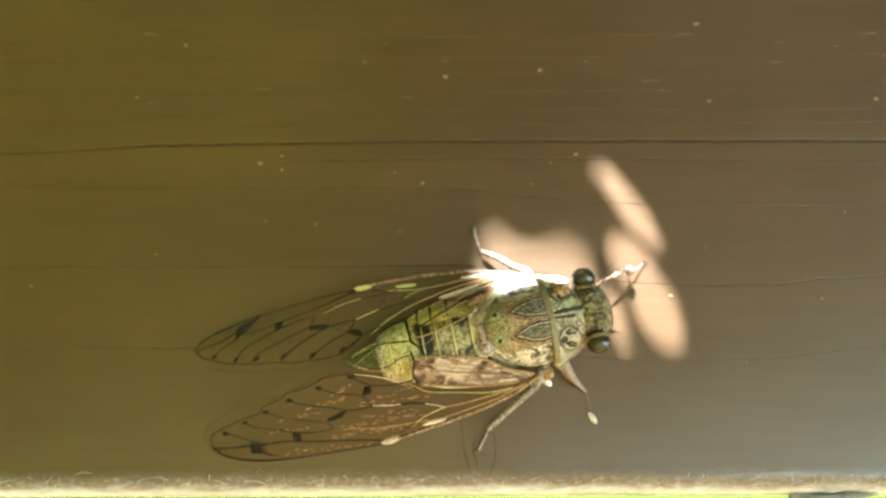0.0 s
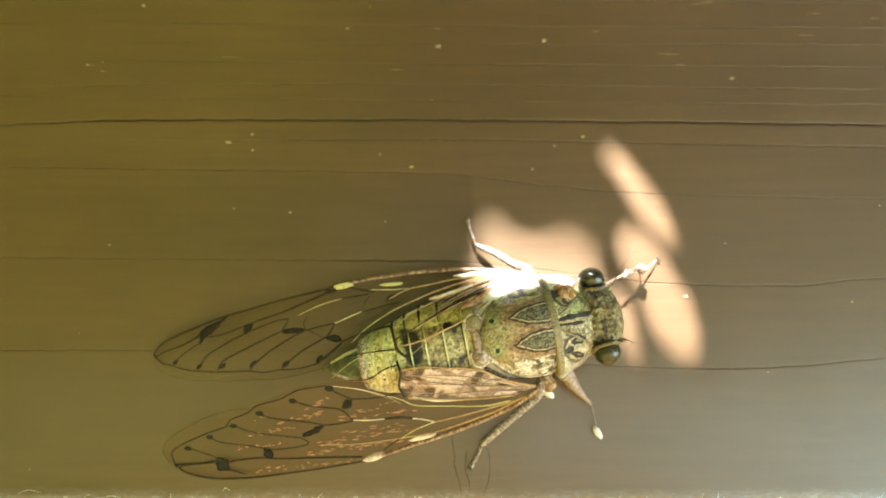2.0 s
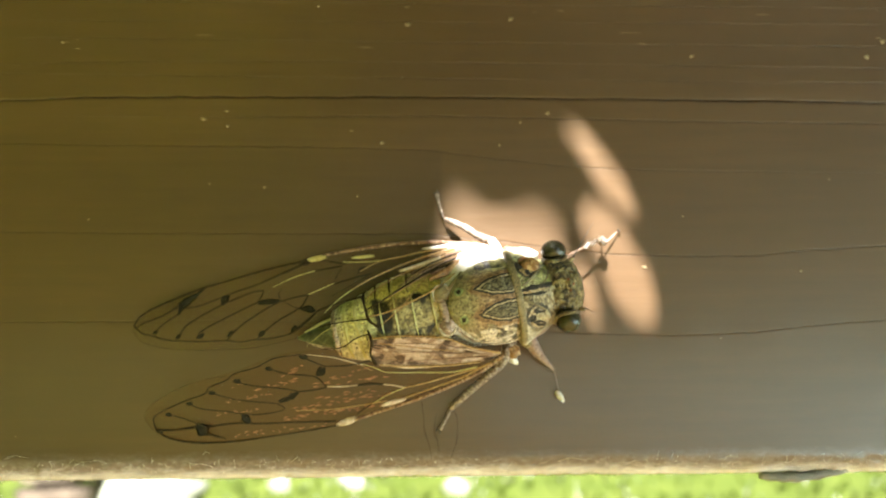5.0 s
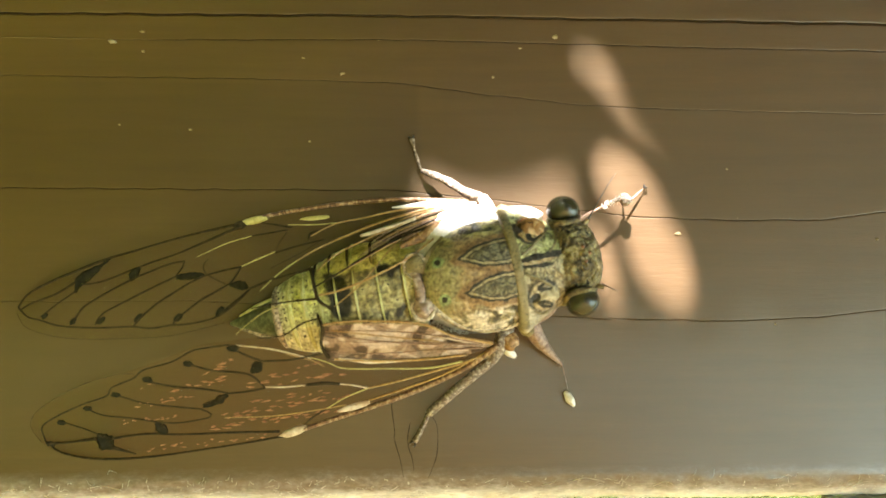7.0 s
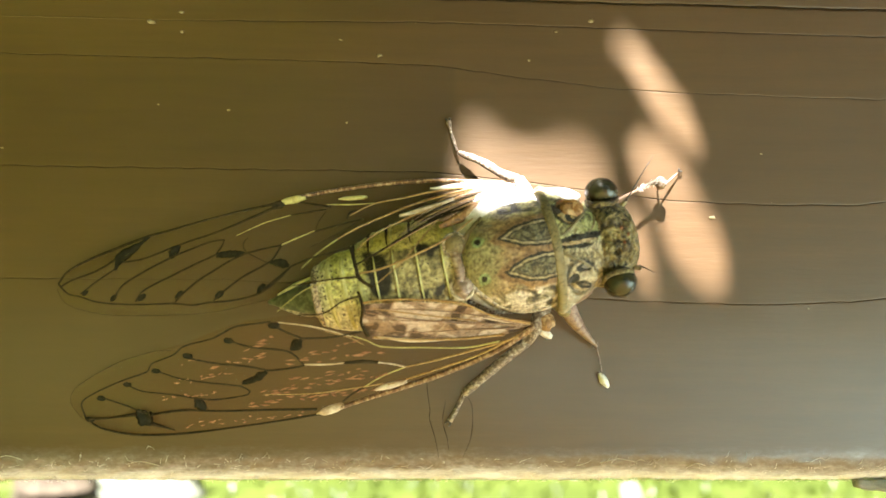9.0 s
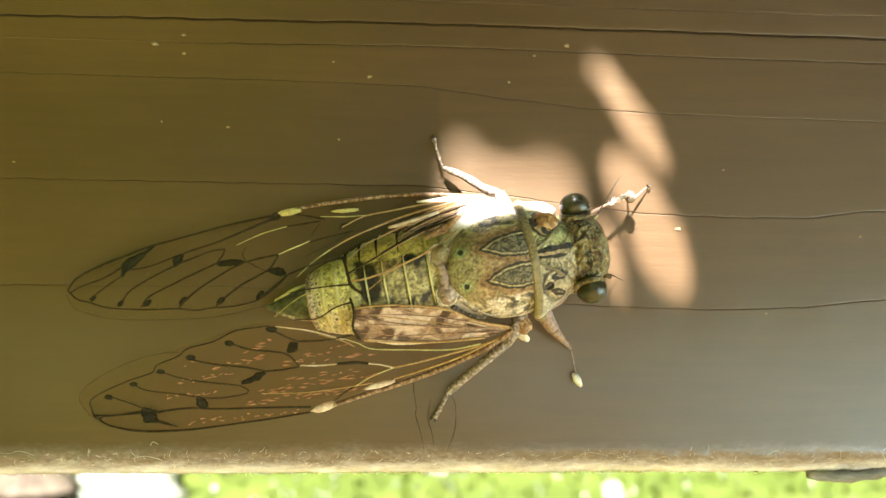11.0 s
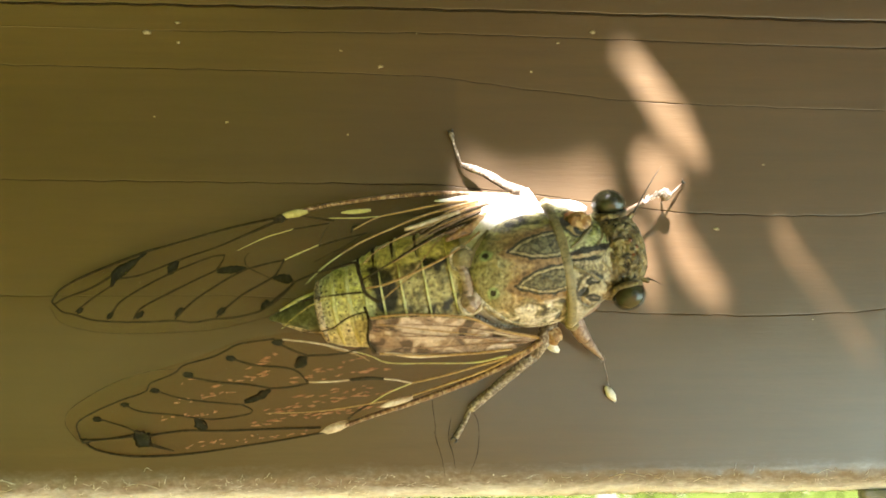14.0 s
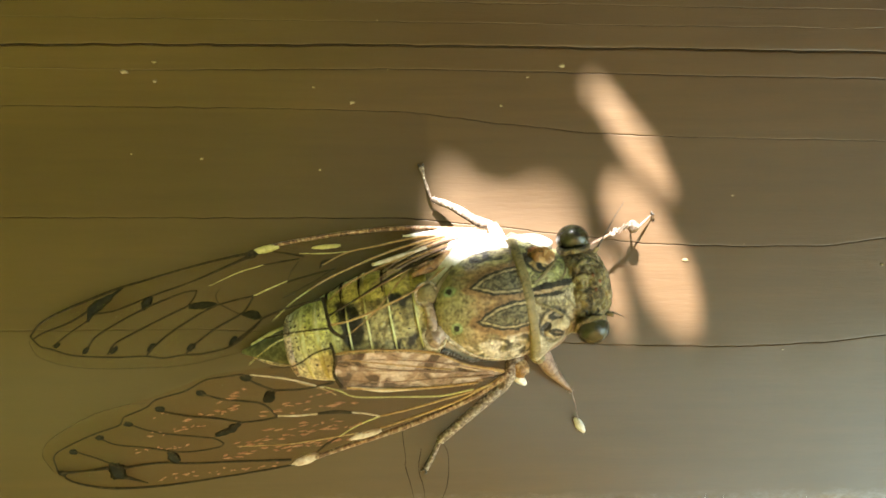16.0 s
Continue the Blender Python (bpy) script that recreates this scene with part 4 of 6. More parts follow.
# unseen leaves added to widen and close the sun patches
def swaying_leaf(long, wide, blunt=0.0):
    bm = bmesh.new()
    leaf_mesh(bm, Vector((0, 0, 0)), long / 1000, wide / 1000, 0.0, 0.0, 0.0, 0.02, blunt)
    return part("swaying_leaf", bm, LEAF, tree, "unseen leaf moved to open and close a sun patch", 1)


INNER_LEAF, OUTER_LEAF, UPPER_LEAF, SIDE_LEAF, BACK_LEAF, LOBE_LEAF, FOOT_LEAF = (swaying_leaf(*s) for s in ((33, 9.0, 0.14), (80, 34, 0.14), (36, 22), (27, 13, 0.6), (40, 30), (38, 22), (16, 9.5, 0.4)))


def make_hedge():
    """Unseen shrubs behind the camera, added to tint what the stain and the insect's eyes mirror."""
    rnd = random.Random(8)
    rows = ((-3.8, -2.6, 1.5, 4.6, SHRUB_LIT), (-6.0, -5.0, 2.4, 8.0, SHRUB_LIT), (-5.6, -8.8, 2.8, 9.5, SHRUB_LIT), (-3.2, -12.0, 3.0, 11.0, SHRUB_LIT), (0.6, -13.0, 2.5, 9.4, SHRUB_COPPER),
(3.2, -13.6, 2.5, 8.2, SHRUB_COPPER), (24.0, -64.0, 9.0, 36.0, SHRUB_COPPER), (42.0, -62.0, 9.0, 36.0, SHRUB_COPPER), (60.0, -54.0, 9.0, 34.0, SHRUB_COPPER), (15.8, -6.0, 2.6, 7.0, SHRUB_COPPER))
    for x, y, r, tall, green in rows:
        shrub = new("shrub")
        shrub.location = (x, y, 0)
        for k in range(4):
            bm = bmesh.new()
            w = k * 1.7
            tube(bm, [(0, 0, -0.05), (0.3 * math.cos(w), 0.3 * math.sin(w), tall * 0.4), (0.6 * math.cos(w), 0.6 * math.sin(w), tall * 0.8)], [0.05, 0.03, 0.01], n=8, sides=6)
            part("stem", bm, BARK, shrub, "", 1)
        bm = bmesh.new()
        for _ in range(1100):
            d = Vector((rnd.gauss(0, 1), rnd.gauss(0, 1), rnd.gauss(0, 1))).normalized() * rnd.random() ** 0.4
            p = Vector((d.x * r, d.y * r, tall * 0.55 + d.z * tall * 0.5))
            leaf_mesh(bm, p, rnd.uniform(0.16, 0.26) * r, rnd.uniform(0.11, 0.16) * r, rnd.uniform(0, 6.28), rnd.uniform(-1.5, 1.5), rnd.uniform(-1.5, 1.5))
        tagged(part("foliage", bm, green, shrub, "", 1), kind="stuff")
        tagged(shrub, "unseen yellow-green shrub added to tint the reflections" if green is SHRUB_LIT else "unseen tall copper-leaved shrub added to darken the reflections", "shrub", "shrubs")


make_hedge()


# ---- the cicada: a along the body to the head, b across it, h out from the rail, all in millimetres ----
cicada = tagged(new("cicada"), "mottled olive cicada with clear dark-veined wings on the wooden rail", "insect")
cicada.matrix_world = pose(0.00034, 0, Z0 - 0.00177, 90, -11, 0)


class Shell:
    """A saddle-shaped plate over the body's axis. rows: a, half width, height of the ridge, height of the rim."""

    def __init__(self, rows, power=2.3):
        line = spline(rows, 120)
        line = line[np.argsort(line[:, 0])]
        self.a, self.w, self.top, self.rim = line.T
        self.power = power

    def h(self, a, b):
        w, top, rim = (float(np.interp(a, self.a, k)) for k in (self.w, self.top, self.rim))
        r = min(1.0, abs(b) / max(w, 0.05))
        return rim + (top - rim) * (1 - r ** self.power) ** 0.62

    def mesh(self, rough=0.06, seed=0.0, na=44, nb=40):
        bm, rows = bmesh.new(), []
        for a in np.linspace(self.a[0], self.a[-1], na):
            w = float(np.interp(a, self.a, self.w))
            row = []
            for k in np.linspace(-1, 1, nb):
                b = w * math.sin(k * math.pi / 2)
                lump = rough * (noise.noise(Vector((a * 0.9, b * 0.9, seed))) + 0.6 * noise.noise(Vector((a * 2.6, b * 2.6, seed + 4))) + 0.3 * noise.noise(Vector((a * 6, b * 6, seed + 8))))
                row.append(bm.verts.new((a, b, self.h(a, b) + lump)))
            row.append(bm.verts.new((a, w * 0.9, 3.2)))
            row.insert(0, bm.verts.new((a, -w * 0.9, 3.2)))
            rows.append(row)
        for r, t in zip(rows, rows[1:]):
            for i in range(len(r)):
                j = (i + 1) % len(r)
                bm.faces.new((r[i], t[i], t[j], r[j]))
        bm.faces.new(rows[0])
        bm.faces.new(rows[-1][::-1])
        return bm

    def mark(self, points, radii, proud=0.05, flat=0.4):
        """A thin raised mark that follows the plate."""
        line = spline(points, max(5, 4 * len(points)))
        return tube(bmesh.new(), [(a, b, self.h(a, b) + proud) for a, b in line], radii, n=len(line) * 2, sides=6, flat=flat)

    def spot(self, a, b, ra, rb, turn=0.0, seed=0, rough=0.35, proud=0.07):
        """A flat patch draped over the plate, with a ragged outline."""
        bm, rnd = bmesh.new(), random.Random(seed)
        off, c, s = rnd.random() * 50, math.cos(radians(turn)), math.sin(radians(turn))
        rows = []
        for j in range(1, 6):
            row = []
            for i in range(22):
                th = 2 * math.pi * i / 22
                k = j / 5 * (1 + rough * noise.noise(Vector((math.cos(th) * 1.6, math.sin(th) * 1.6, off))))
                u, v = ra * k * math.cos(th), rb * k * math.sin(th)
                x, y = a + c * u - s * v, b + s * u + c * v
                row.append(bm.verts.new((x, y, self.h(x, y) + (proud if j < 5 else -0.05))))
            rows.append(row)
        mid = bm.verts.new((a, b, self.h(a, b) + proud))
        for i in range(22):
            n = (i + 1) % 22
            bm.faces.new((mid, rows[0][i], rows[0][n]))
            for r, t in zip(rows, rows[1:]):
                bm.faces.new((r[i], t[i], t[n], r[n]))
        return bm


def make_thorax():
    # waxy flank shifted to the upper side, its white also standing for sun glare
    bm = blob(bmesh.new(), (3.8, 1.0, 5.6), (7.3, 6.4, 3.7), 3, 0.12, 0, 30, 20)
    part("thorax_flank", bm, WAX_GLARE, cicada, "white waxy down on the thorax flanks")
    # down: short white hairs on the flanks
    rnd, bm = random.Random(5), bmesh.new()
    for k in range(800):
        w, a = rnd.choice((1, -1)), rnd.uniform(-2, 9.6)
        h = rnd.uniform(2.5, 7.6)
        u = max(0.05, 1 - ((a - 3.6) / 6.9) ** 2 - ((h - 5.3) / 3.9) ** 2)
        b = 1.0 + w * 6.3 * math.sqrt(u)
        tube(bm, [(a, b, h), (a - rnd.uniform(0, 0.5), b + w * rnd.uniform(0.2, 0.5), h + rnd.uniform(-0.1, 0.4))], [0.045, 0.012], n=3, sides=3)
    tagged(part("down", bm, WAX_GLARE, cicada), kind="stuff")

    meso = Shell([(-1.6, 0.9, 9.6, 9.0), (-1.2, 2.2, 10.2, 8.2), (-0.3, 3.6, 10.9, 7.2), (1.2, 4.9, 11.6, 6.6), (3.4, 5.75, 12.1, 6.3), (5.6, 5.95, 12.2, 6.2), (6.9, 5.8, 11.9, 6.2), (7.5, 5.6, 11.6, 6.2)])
    part("mesonotum", meso.mesh(0.10, 1.0, 70, 60), MESO, cicada, "olive green back plate with two dark-rimmed lens marks and ringed pits")
    for side in (1, -1):
        part("border", meso.mark([(a, side * w) for a, w in ((6.9, 5.35), (5.4, 5.65), (3.4, 5.45), (1.6, 4.8), (0.2, 3.8), (-0.7, 2.9))], [0.10, 0.18, 0.20, 0.19, 0.18, 0.12], proud=0.0), MARGIN if side < 0 else MOSS, cicada,
             "pale rim of the back plate")
    # the raised cross behind the back plate
    cross = part("raised_cross", tube(bmesh.new(), [(-2.6, 2.2, 8.9), (-2.2, 1.0, 9.5), (-2.1, -0.2, 9.7), (-2.2, -1.2, 9.5), (-2.4, -2.2, 9.0)], [0.55, 0.5, 0.55, 0.55, 0.55], n=26, sides=12, flat=0.8), PINK_LOBE, cicada, "pinkish brown raised cross")
    for side, skin in ((1, COLLAR), (-1, PINK_LOBE)):
        part("cross_lobe", blob(bmesh.new(), (-2.1, side * 2.15, 9.0), (1.15, 1.2, 0.95), 8 + side, 0.3, -20 * side, 22, 14), skin, cross)
        ring = [(-2.1 + 1.12 * math.cos(w), side * (2.15 + 1.2 * math.sin(w)), 9.42 + 0.1 * math.sin(3 * w)) for w in np.linspace(0.3, 4.6, 12)]
        part("lobe_rim", tube(bmesh.new(), ring, [0.10, 0.20, 0.16, 0.22, 0.16, 0.2, 0.08], n=30, sides=7), MARGIN, cross)
        part("cross_arm", tube(bmesh.new(), [(-1.7, side * 1.3, 9.4), (-0.9, side * 2.6, 9.2), (0.1, side * 3.6, 8.9), (1.2, side * 4.6, 8.3)], [0.35, 0.34, 0.28, 0.16], n=18, sides=10, flat=0.7), MARGIN if side < 0 else COLLAR, cross)
    part("cross_pit", blob(bmesh.new(), (-1.05, 0.15, 9.65), (0.36, 0.62, 0.3), 4, 0.3, 0, 14, 8), BLACK, cross)

    pro = Shell([(7.4, 6.4, 11.6, 6.0), (8.0, 6.75, 11.6, 6.0), (9.2, 6.0, 11.5, 5.9), (10.8, 5.15, 11.1, 5.8), (12.0, 4.6, 10.5, 5.6), (12.8, 4.3, 10.1, 5.6)])
    part("pronotum", pro.mesh(0.16, 6.0, 64, 60), PRONOTUM, cicada, "tan and olive pronotum with dark looped marks and an orange blotch")
    for side in (1, -1):
        # sun glare put into the upper flank's white; the lower flank stays pinkish
        if side > 0:
            part("pronotum_flank", blob(bmesh.new(), (9.7, 5.4, 6.2), (2.5, 1.0, 1.7), 13, 0.35, -14, 26, 16), WAX_GLARE, cicada, "white upper flank of the shield, wax and sun glare")
        else:
            part("pronotum_flank", blob(bmesh.new(), (9.7, -4.5, 5.3), (2.2, 1.2, 1.8), 13, 0.25, 14, 22, 14), LEG_PINK, cicada)
        part("pronotum_lobe", blob(bmesh.new(), (9.85, side * 3.3, pro.h(9.85, 3.3) - 0.28), (1.45, 1.25, 0.62), 17 + side, 0.35, 10 * side, 26, 16), ORANGE if side > 0 else PRONOTUM, cicada, "swollen orange-brown lobe" if side > 0 else "")
        for pts, radii in (([(8.2, 0.9), (9.3, 1.5), (10.6, 2.4), (11.9, 3.4)], [0.10, 0.16, 0.16, 0.08]), ([(11.2, 0.8), (12.0, 1.6), (12.5, 2.8)], [0.08, 0.14, 0.08]), ([(8.6, 4.6), (9.6, 5.0), (10.6, 4.6)], [0.08, 0.2, 0.08])):
            part("pronotum_ridge", pro.mark([(a, side * w) for a, w in pts], radii, proud=0.06, flat=0.6), COLLAR, cicada)

    # collar: a smooth band across the hind edge of the shield
    bm, rows = bmesh.new(), []
    for k in np.linspace(-1, 1, 46):
        b = 6.25 * math.sin(k * math.pi / 2)
        back = 0.15 - 0.10 * abs(k) ** 2
        rows.append([bm.verts.new((7.05 + back + 1.1 * f - 0.1, b, max(pro.h(min(8.4, 7.5 + f), b * 0.95), meso.h(7.2, b * 0.92)) + 0.02 + 0.07 * math.sin(math.pi * f) ** 0.5 + 0.05 * noise.noise(Vector((b * 1.3, f * 3, 2))) - (0.3 if f in (0, 1) else 0))) for f in np.linspace(0, 1, 9)])
    for r, t in zip(rows, rows[1:]):
        for i in range(8):
            bm.faces.new((r[i], r[i + 1], t[i + 1], t[i]))
    part("collar", bm, COLLAR, cicada, "smooth tan collar band")
    for side in (1, -1):
        part("collar_corner", blob(bmesh.new(), (8.1, side * 6.35, 6.1), (0.8, 0.7, 0.6), 3, 0.3, 30 * side, 12, 8), COLLAR, cicada)


def make_head():
    head = Shell([(12.2, 4.5, 10.2, 5.4), (13.5, 4.9, 10.5, 5.2), (14.8, 4.7, 10.2, 5.0), (15.8, 4.2, 9.5, 4.9), (16.6, 3.5, 8.4, 4.8), (17.2, 2.3, 7.0, 4.6)])
    skull = part("head", head.mesh(0.42, 11.0, 80, 72), HEAD, cicada, "wrinkled olive head with dark lines")
    part("face", blob(bmesh.new(), (14.9, 0, 5.2), (2.2, 3.2, 2.2), 5, 0.2, 0, 22, 14), HEAD, cicada)
    # ridges over the brow
    for side in (1, -1):
        for pts, radii, skin in (([(12.7, 0.4), (13.6, 0.9), (14.4, 0.7), (15.0, 0.2)], [0.12, 0.3, 0.28, 0.15], HEAD), ([(12.9, 1.4), (13.7, 2.0), (14.6, 2.2), (15.6, 1.7)], [0.15, 0.34, 0.34, 0.2], HEAD), ([(15.2, 0.6), (16.0, 1.2), (16.5, 2.2)], [0.15, 0.3, 0.2], HEAD),
                                 ([(12.6, 3.3), (13.6, 3.5), (14.8, 3.4)], [0.15, 0.28, 0.18], HEAD), ([(12.5, 0.9), (12.7, 2.1), (12.6, 3.2)], [0.1, 0.2, 0.1], COLLAR)):
            part("brow_ridge", head.mark([(a, side * w) for a, w in pts], radii, proud=0.0, flat=0.5), skin, skull)
    rnd = random.Random(3)
    for side in (1, -1):
        eye = part("eye", blob(bmesh.new(), (13.9, side * 4.75 + 0.15, 8.5), (1.72, 1.52, 1.7), 1, 0.0, -12 * side, 32, 22), EYE, cicada, "glossy dark green-brown compound eye")
        part("pupil", blob(bmesh.new(), (14.0, side * 4.75 + 0.15, 9.1), (0.85, 0.8, 1.2), 1, 0.0, 0, 20, 14), BLACK, eye, "dark false pupil")
        part("eye_rim", tube(bmesh.new(), [(12.2, side * 4.3, 8.4), (12.5, side * 3.7, 9.6), (13.6, side * 3.5, 10.1), (14.8, side * 3.6, 9.6), (15.5, side * 4.1, 8.3)], [0.2, 0.3, 0.32, 0.3, 0.2], n=20, sides=9), HEAD, eye)
        ant = part("antenna", tube(bmesh.new(), [(15.9, side * 3.2, 7.4), (16.5, side * 3.6, 7.8)], [0.3, 0.2], n=5, sides=8), HEAD, cicada)
        tip = [(16.4, 3.55, 7.8), (17.6, 5.0, 8.3), (18.9, 6.5, 8.6), (20.1, 7.7, 8.6)] if side > 0 else [(16.4, -3.2, 7.8), (17.0, -3.7, 8.2), (17.7, -4.3, 8.4)]
        part("bristle", tube(bmesh.new(), tip, [0.09, 0.055, 0.02], n=14, sides=6), BLACK, ant)
        for k in range(6):
            a, b = rnd.uniform(13.0, 16.0), rnd.uniform(0.4, 3.2)
            if a > 15 and b > 2:
                continue
            part("marking", head.mark([(a, side * b), (a + 0.25, side * (b + 0.25)), (a + 0.1, side * (b + 0.6))], [0.05, rnd.uniform(0.08, 0.16), 0.05]), BLACK, skull)
        part("ocellus", blob(bmesh.new(), (14.7, side * 0.75, head.h(14.7, 0.75) + 0.12), (0.22, 0.22, 0.2), 2, 0.0), OCELLUS, skull, "tiny amber simple eye")
    part("ocellus", blob(bmesh.new(), (15.3, 0, head.h(15.3, 0) + 0.12), (0.22, 0.22, 0.2), 2, 0.0), OCELLUS, skull, "tiny amber simple eye")


def make_abdomen():
    # rings from the waist to the tail: a, half width, height of the ridge
    cuts = [(-1.8, 5.0, 9.2), (-3.4, 5.4, 9.3), (-6.0, 5.9, 9.1), (-8.4, 5.9, 8.7), (-10.4, 5.4, 8.2), (-12.1, 4.7, 7.6), (-13.8, 4.3, 7.0), (-15.4, 3.9, 6.2), (-17.0, 3.2, 5.2)]
    for k, ((a0, w0, h0), (a1, w1, h1)) in enumerate(zip(cuts, cuts[1:])):
        end = k >= 5
        bm, rows = bmesh.new(), []
        for j in range(7):
            f = j / 6
            a, w, h = a0 + (a1 - a0) * f, w0 + (w1 - w0) * f, h0 + (h1 - h0) * f
            swell = 0.16 * math.sin(math.pi * min(1, f * 1.15)) + (0.0 if f < 0.8 else 0.10)
            row = []
            for i in range(30):
                th = 2 * math.pi * i / 30
                mid = 1.4 + (h - 1.4) * 0.42
                up = (h - mid) if math.sin(th) > 0 else (mid - 0.9)
                lump = 0.05 * noise.noise(Vector((a, i * 0.5, 3)))
                # each ring bows towards the tail over the back
                row.append(bm.verts.new((a - 0.5 * max(0, math.sin(th)) + 0.3, (w + swell) * math.cos(th), mid + (up + swell + lump) * math.sin(th))))
            rows.append(row)
        for r, s in zip(rows, rows[1:]):
            for i in range(30):
                bm.faces.new((r[i], r[(i + 1) % 30], s[(i + 1) % 30], s[i]))
        bm.faces.new(rows[0])
        bm.faces.new(rows[-1])
        seg = part("abdomen_segment", bm, ABDOMEN, cicada, "yellow-green tail segment" if end else "grey-olive abdomen segment with yellow-green flank")
        # pale hind rim of the segment
        pts, h, w = [], h1, w1
        mid = 1.4 + (h - 1.4) * 0.42
        for th in np.linspace((0.12 if end else 0.33) * math.pi, (0.88 if end else 0.68) * math.pi, 15):
            pts.append((a1 - 0.5 * math.sin(th) + 0.42, (w + 0.14) * math.cos(th), mid + (h - mid + 0.16) * math.sin(th)))
        part("segment_rim", tube(bmesh.new(), pts, [0.04, 0.10, 0.13, 0.11, 0.04] if not end else [0.14, 0.26, 0.30, 0.26, 0.14] if k < 7 else [0.25, 0.4, 0.42, 0.4, 0.25], n=34, sides=7), BANDS if k != 7 else MARGIN, seg)
        if 0 < k < 5:
            pts = [(a1 - 0.5 * math.sin(th) + 0.42, (w + 0.14) * math.cos(th), mid + (h - mid + 0.16) * math.sin(th)) for th in np.linspace(0.06 * math.pi, 0.25 * math.pi, 8)]
            part("flank_rim", tube(bmesh.new(), pts, [0.12, 0.2, 0.08], n=16, sides=7), BANDS, seg)
            # dark joints between the rings, low on both flanks
            for low, high, thick in ((0.05, 0.31, 0.17), (0.68, 0.86, 0.14)):
                pts = [(a1 - 0.5 * math.sin(th) - 0.02, (w + 0.10) * math.cos(th), mid + (h - mid + 0.10) * math.sin(th)) for th in np.linspace(low * math.pi, high * math.pi, 9)]
                part("joint", tube(bmesh.new(), pts, [0.06, thick, thick * 0.8, 0.04], n=18, sides=7), VEIN_DARK, seg)
        # rows of dark pits
        rnd = random.Random(40 + k)
        for side in (1, -1):
            for _ in range(3 if not end else 8):
                th = radians(rnd.uniform(45 if end else 62, 89))
                f = rnd.uniform(0.25, 0.8) if not end else rnd.choice((0.3, 0.62)) + rnd.uniform(-0.05, 0.05)
                part("pit", blob(bmesh.new(), (a0 + (a1 - a0) * f - 0.2 * math.sin(th), side * (w0 + (w1 - w0) * f + 0.12) * math.cos(th), mid + (h0 + (h1 - h0) * f - mid + 0.20) * math.sin(th)),
                                 (rnd.uniform(0.07, 0.13), rnd.uniform(0.06, 0.1), 0.07), k, 0.3, 0, 7, 5), BLACK, seg)
    tail = tube(bmesh.new(), [(-16.4, 0, 3.4), (-18.4, 0.1, 2.9), (-20.6, 0.3, 2.3), (-22.6, 0.5, 1.7)], [2.3, 1.75, 0.95, 0.2], n=22, sides=16, flat=0.8)
    tip = part("tail_tip", tail, TAIL, cicada, "pointed dark green tail tip with a pale edge")
    for side in (1, -1):
        part("tail_edge", tube(bmesh.new(), [(-17.0, side * 2.2 + 0.05, 3.4), (-19.0, side * 1.6 + 0.15, 2.9), (-21.4, side * 0.7 + 0.35, 2.2)], [0.12, 0.30, 0.12], n=12, sides=6), MARGIN if side < 0 else BANDS, tip)
    # black waist gap between the cross and the first ring
    part("waist", blob(bmesh.new(), (-2.9, 0, 6.0), (1.6, 4.6, 3.0), 9, 0.08, 0, 20, 12), BLACK, cicada)


# ---- wings ----
def wing_h(a, b):
    """Height of the roofed wings over the rail."""
    edge = np.interp(a, [-45, -37, -31, -18, 5], [6, 9.8, 11, 11.6, 7.5])
    base = np.interp(a, [-45, -37, -18, 5], [0.9, 1.3, 2.6, 6])
    slope = np.interp(a, [-45, -37, -18, -8], [0.3, 0.4, 0.75, 0.8])
    h = float(np.clip(base + slope * (edge - abs(b)), 0.6, 10.2))
    return h + 0.10 * noise.noise(Vector((a * 0.5, b * 0.8, 2)))


def make_wing(lead, trail, film, label):
    lead, trail = spline(lead, 90), spline(trail, 90)
    bm, rows = bmesh.new(), []
    for p, q in zip(lead, trail):
        rows.append([bm.verts.new((*(p + (q - p) * f), wing_h(*(p + (q - p) * f)))) for f in np.linspace(0, 1, 22)])
    for r, s in zip(rows, rows[1:]):
        for i in range(21):
            bm.faces.new((r[i], r[i + 1], s[i + 1], s[i]))
    return part("forewing", bm, film, cicada, label)


def make_panel(name, one, two, material, lift, label):
    """A folded sheet of the hind wing between two edges, with shallow pleats."""
    one, two, bm, rows = spline(one, 60), spline(two, 60), bmesh.new(), []
    for p, q in zip(one, two):
        row = []
        for f in np.linspace(0, 1, 16):
            a, b = p + (q - p) * f
            row.append(bm.verts.new((a, b, wing_h(a, b) + lift + 0.10 * math.sin(f * 15))))
        rows.append(row)
    for r, t in zip(rows, rows[1:]):
        for i in range(15):
            bm.faces.new((r[i], r[i + 1], t[i + 1], t[i]))
    part(name, bm, material, cicada, label)


def on_wing(points, lift=0.03):
    return [(a, b, wing_h(a, b) + lift) for a, b in points]


def vein(wing, material, radii, *points, name="vein", flat=1.0):
    line = spline(points, max(6, 5 * len(points)))
    slim = (0.72 if name == "leading_edge" else 1.0) if name != "vein" else 0.68 if material is VEIN_DARK else 0.5 if material is VEIN_YELLOW else 0.62
    if name == "blotch":  # ragged outline
        rnd = random.Random(int(abs(points[0][0] * 10)))
        rough = np.interp(np.linspace(0, 1, 13), np.linspace(0, 1, len(radii)), radii) * np.array([rnd.uniform(0.78, 1.22) for _ in range(13)])
        part(name, tube(bmesh.new(), on_wing(spline(points, 26)), [slim * r for r in rough], n=26, sides=6, flat=0.06), BLOTCH, wing)
        return
    bm = tube(bmesh.new(), on_wing(line), [slim * r for r in radii], n=len(line), sides=6, flat=flat)
    part(name, bm, material, wing)


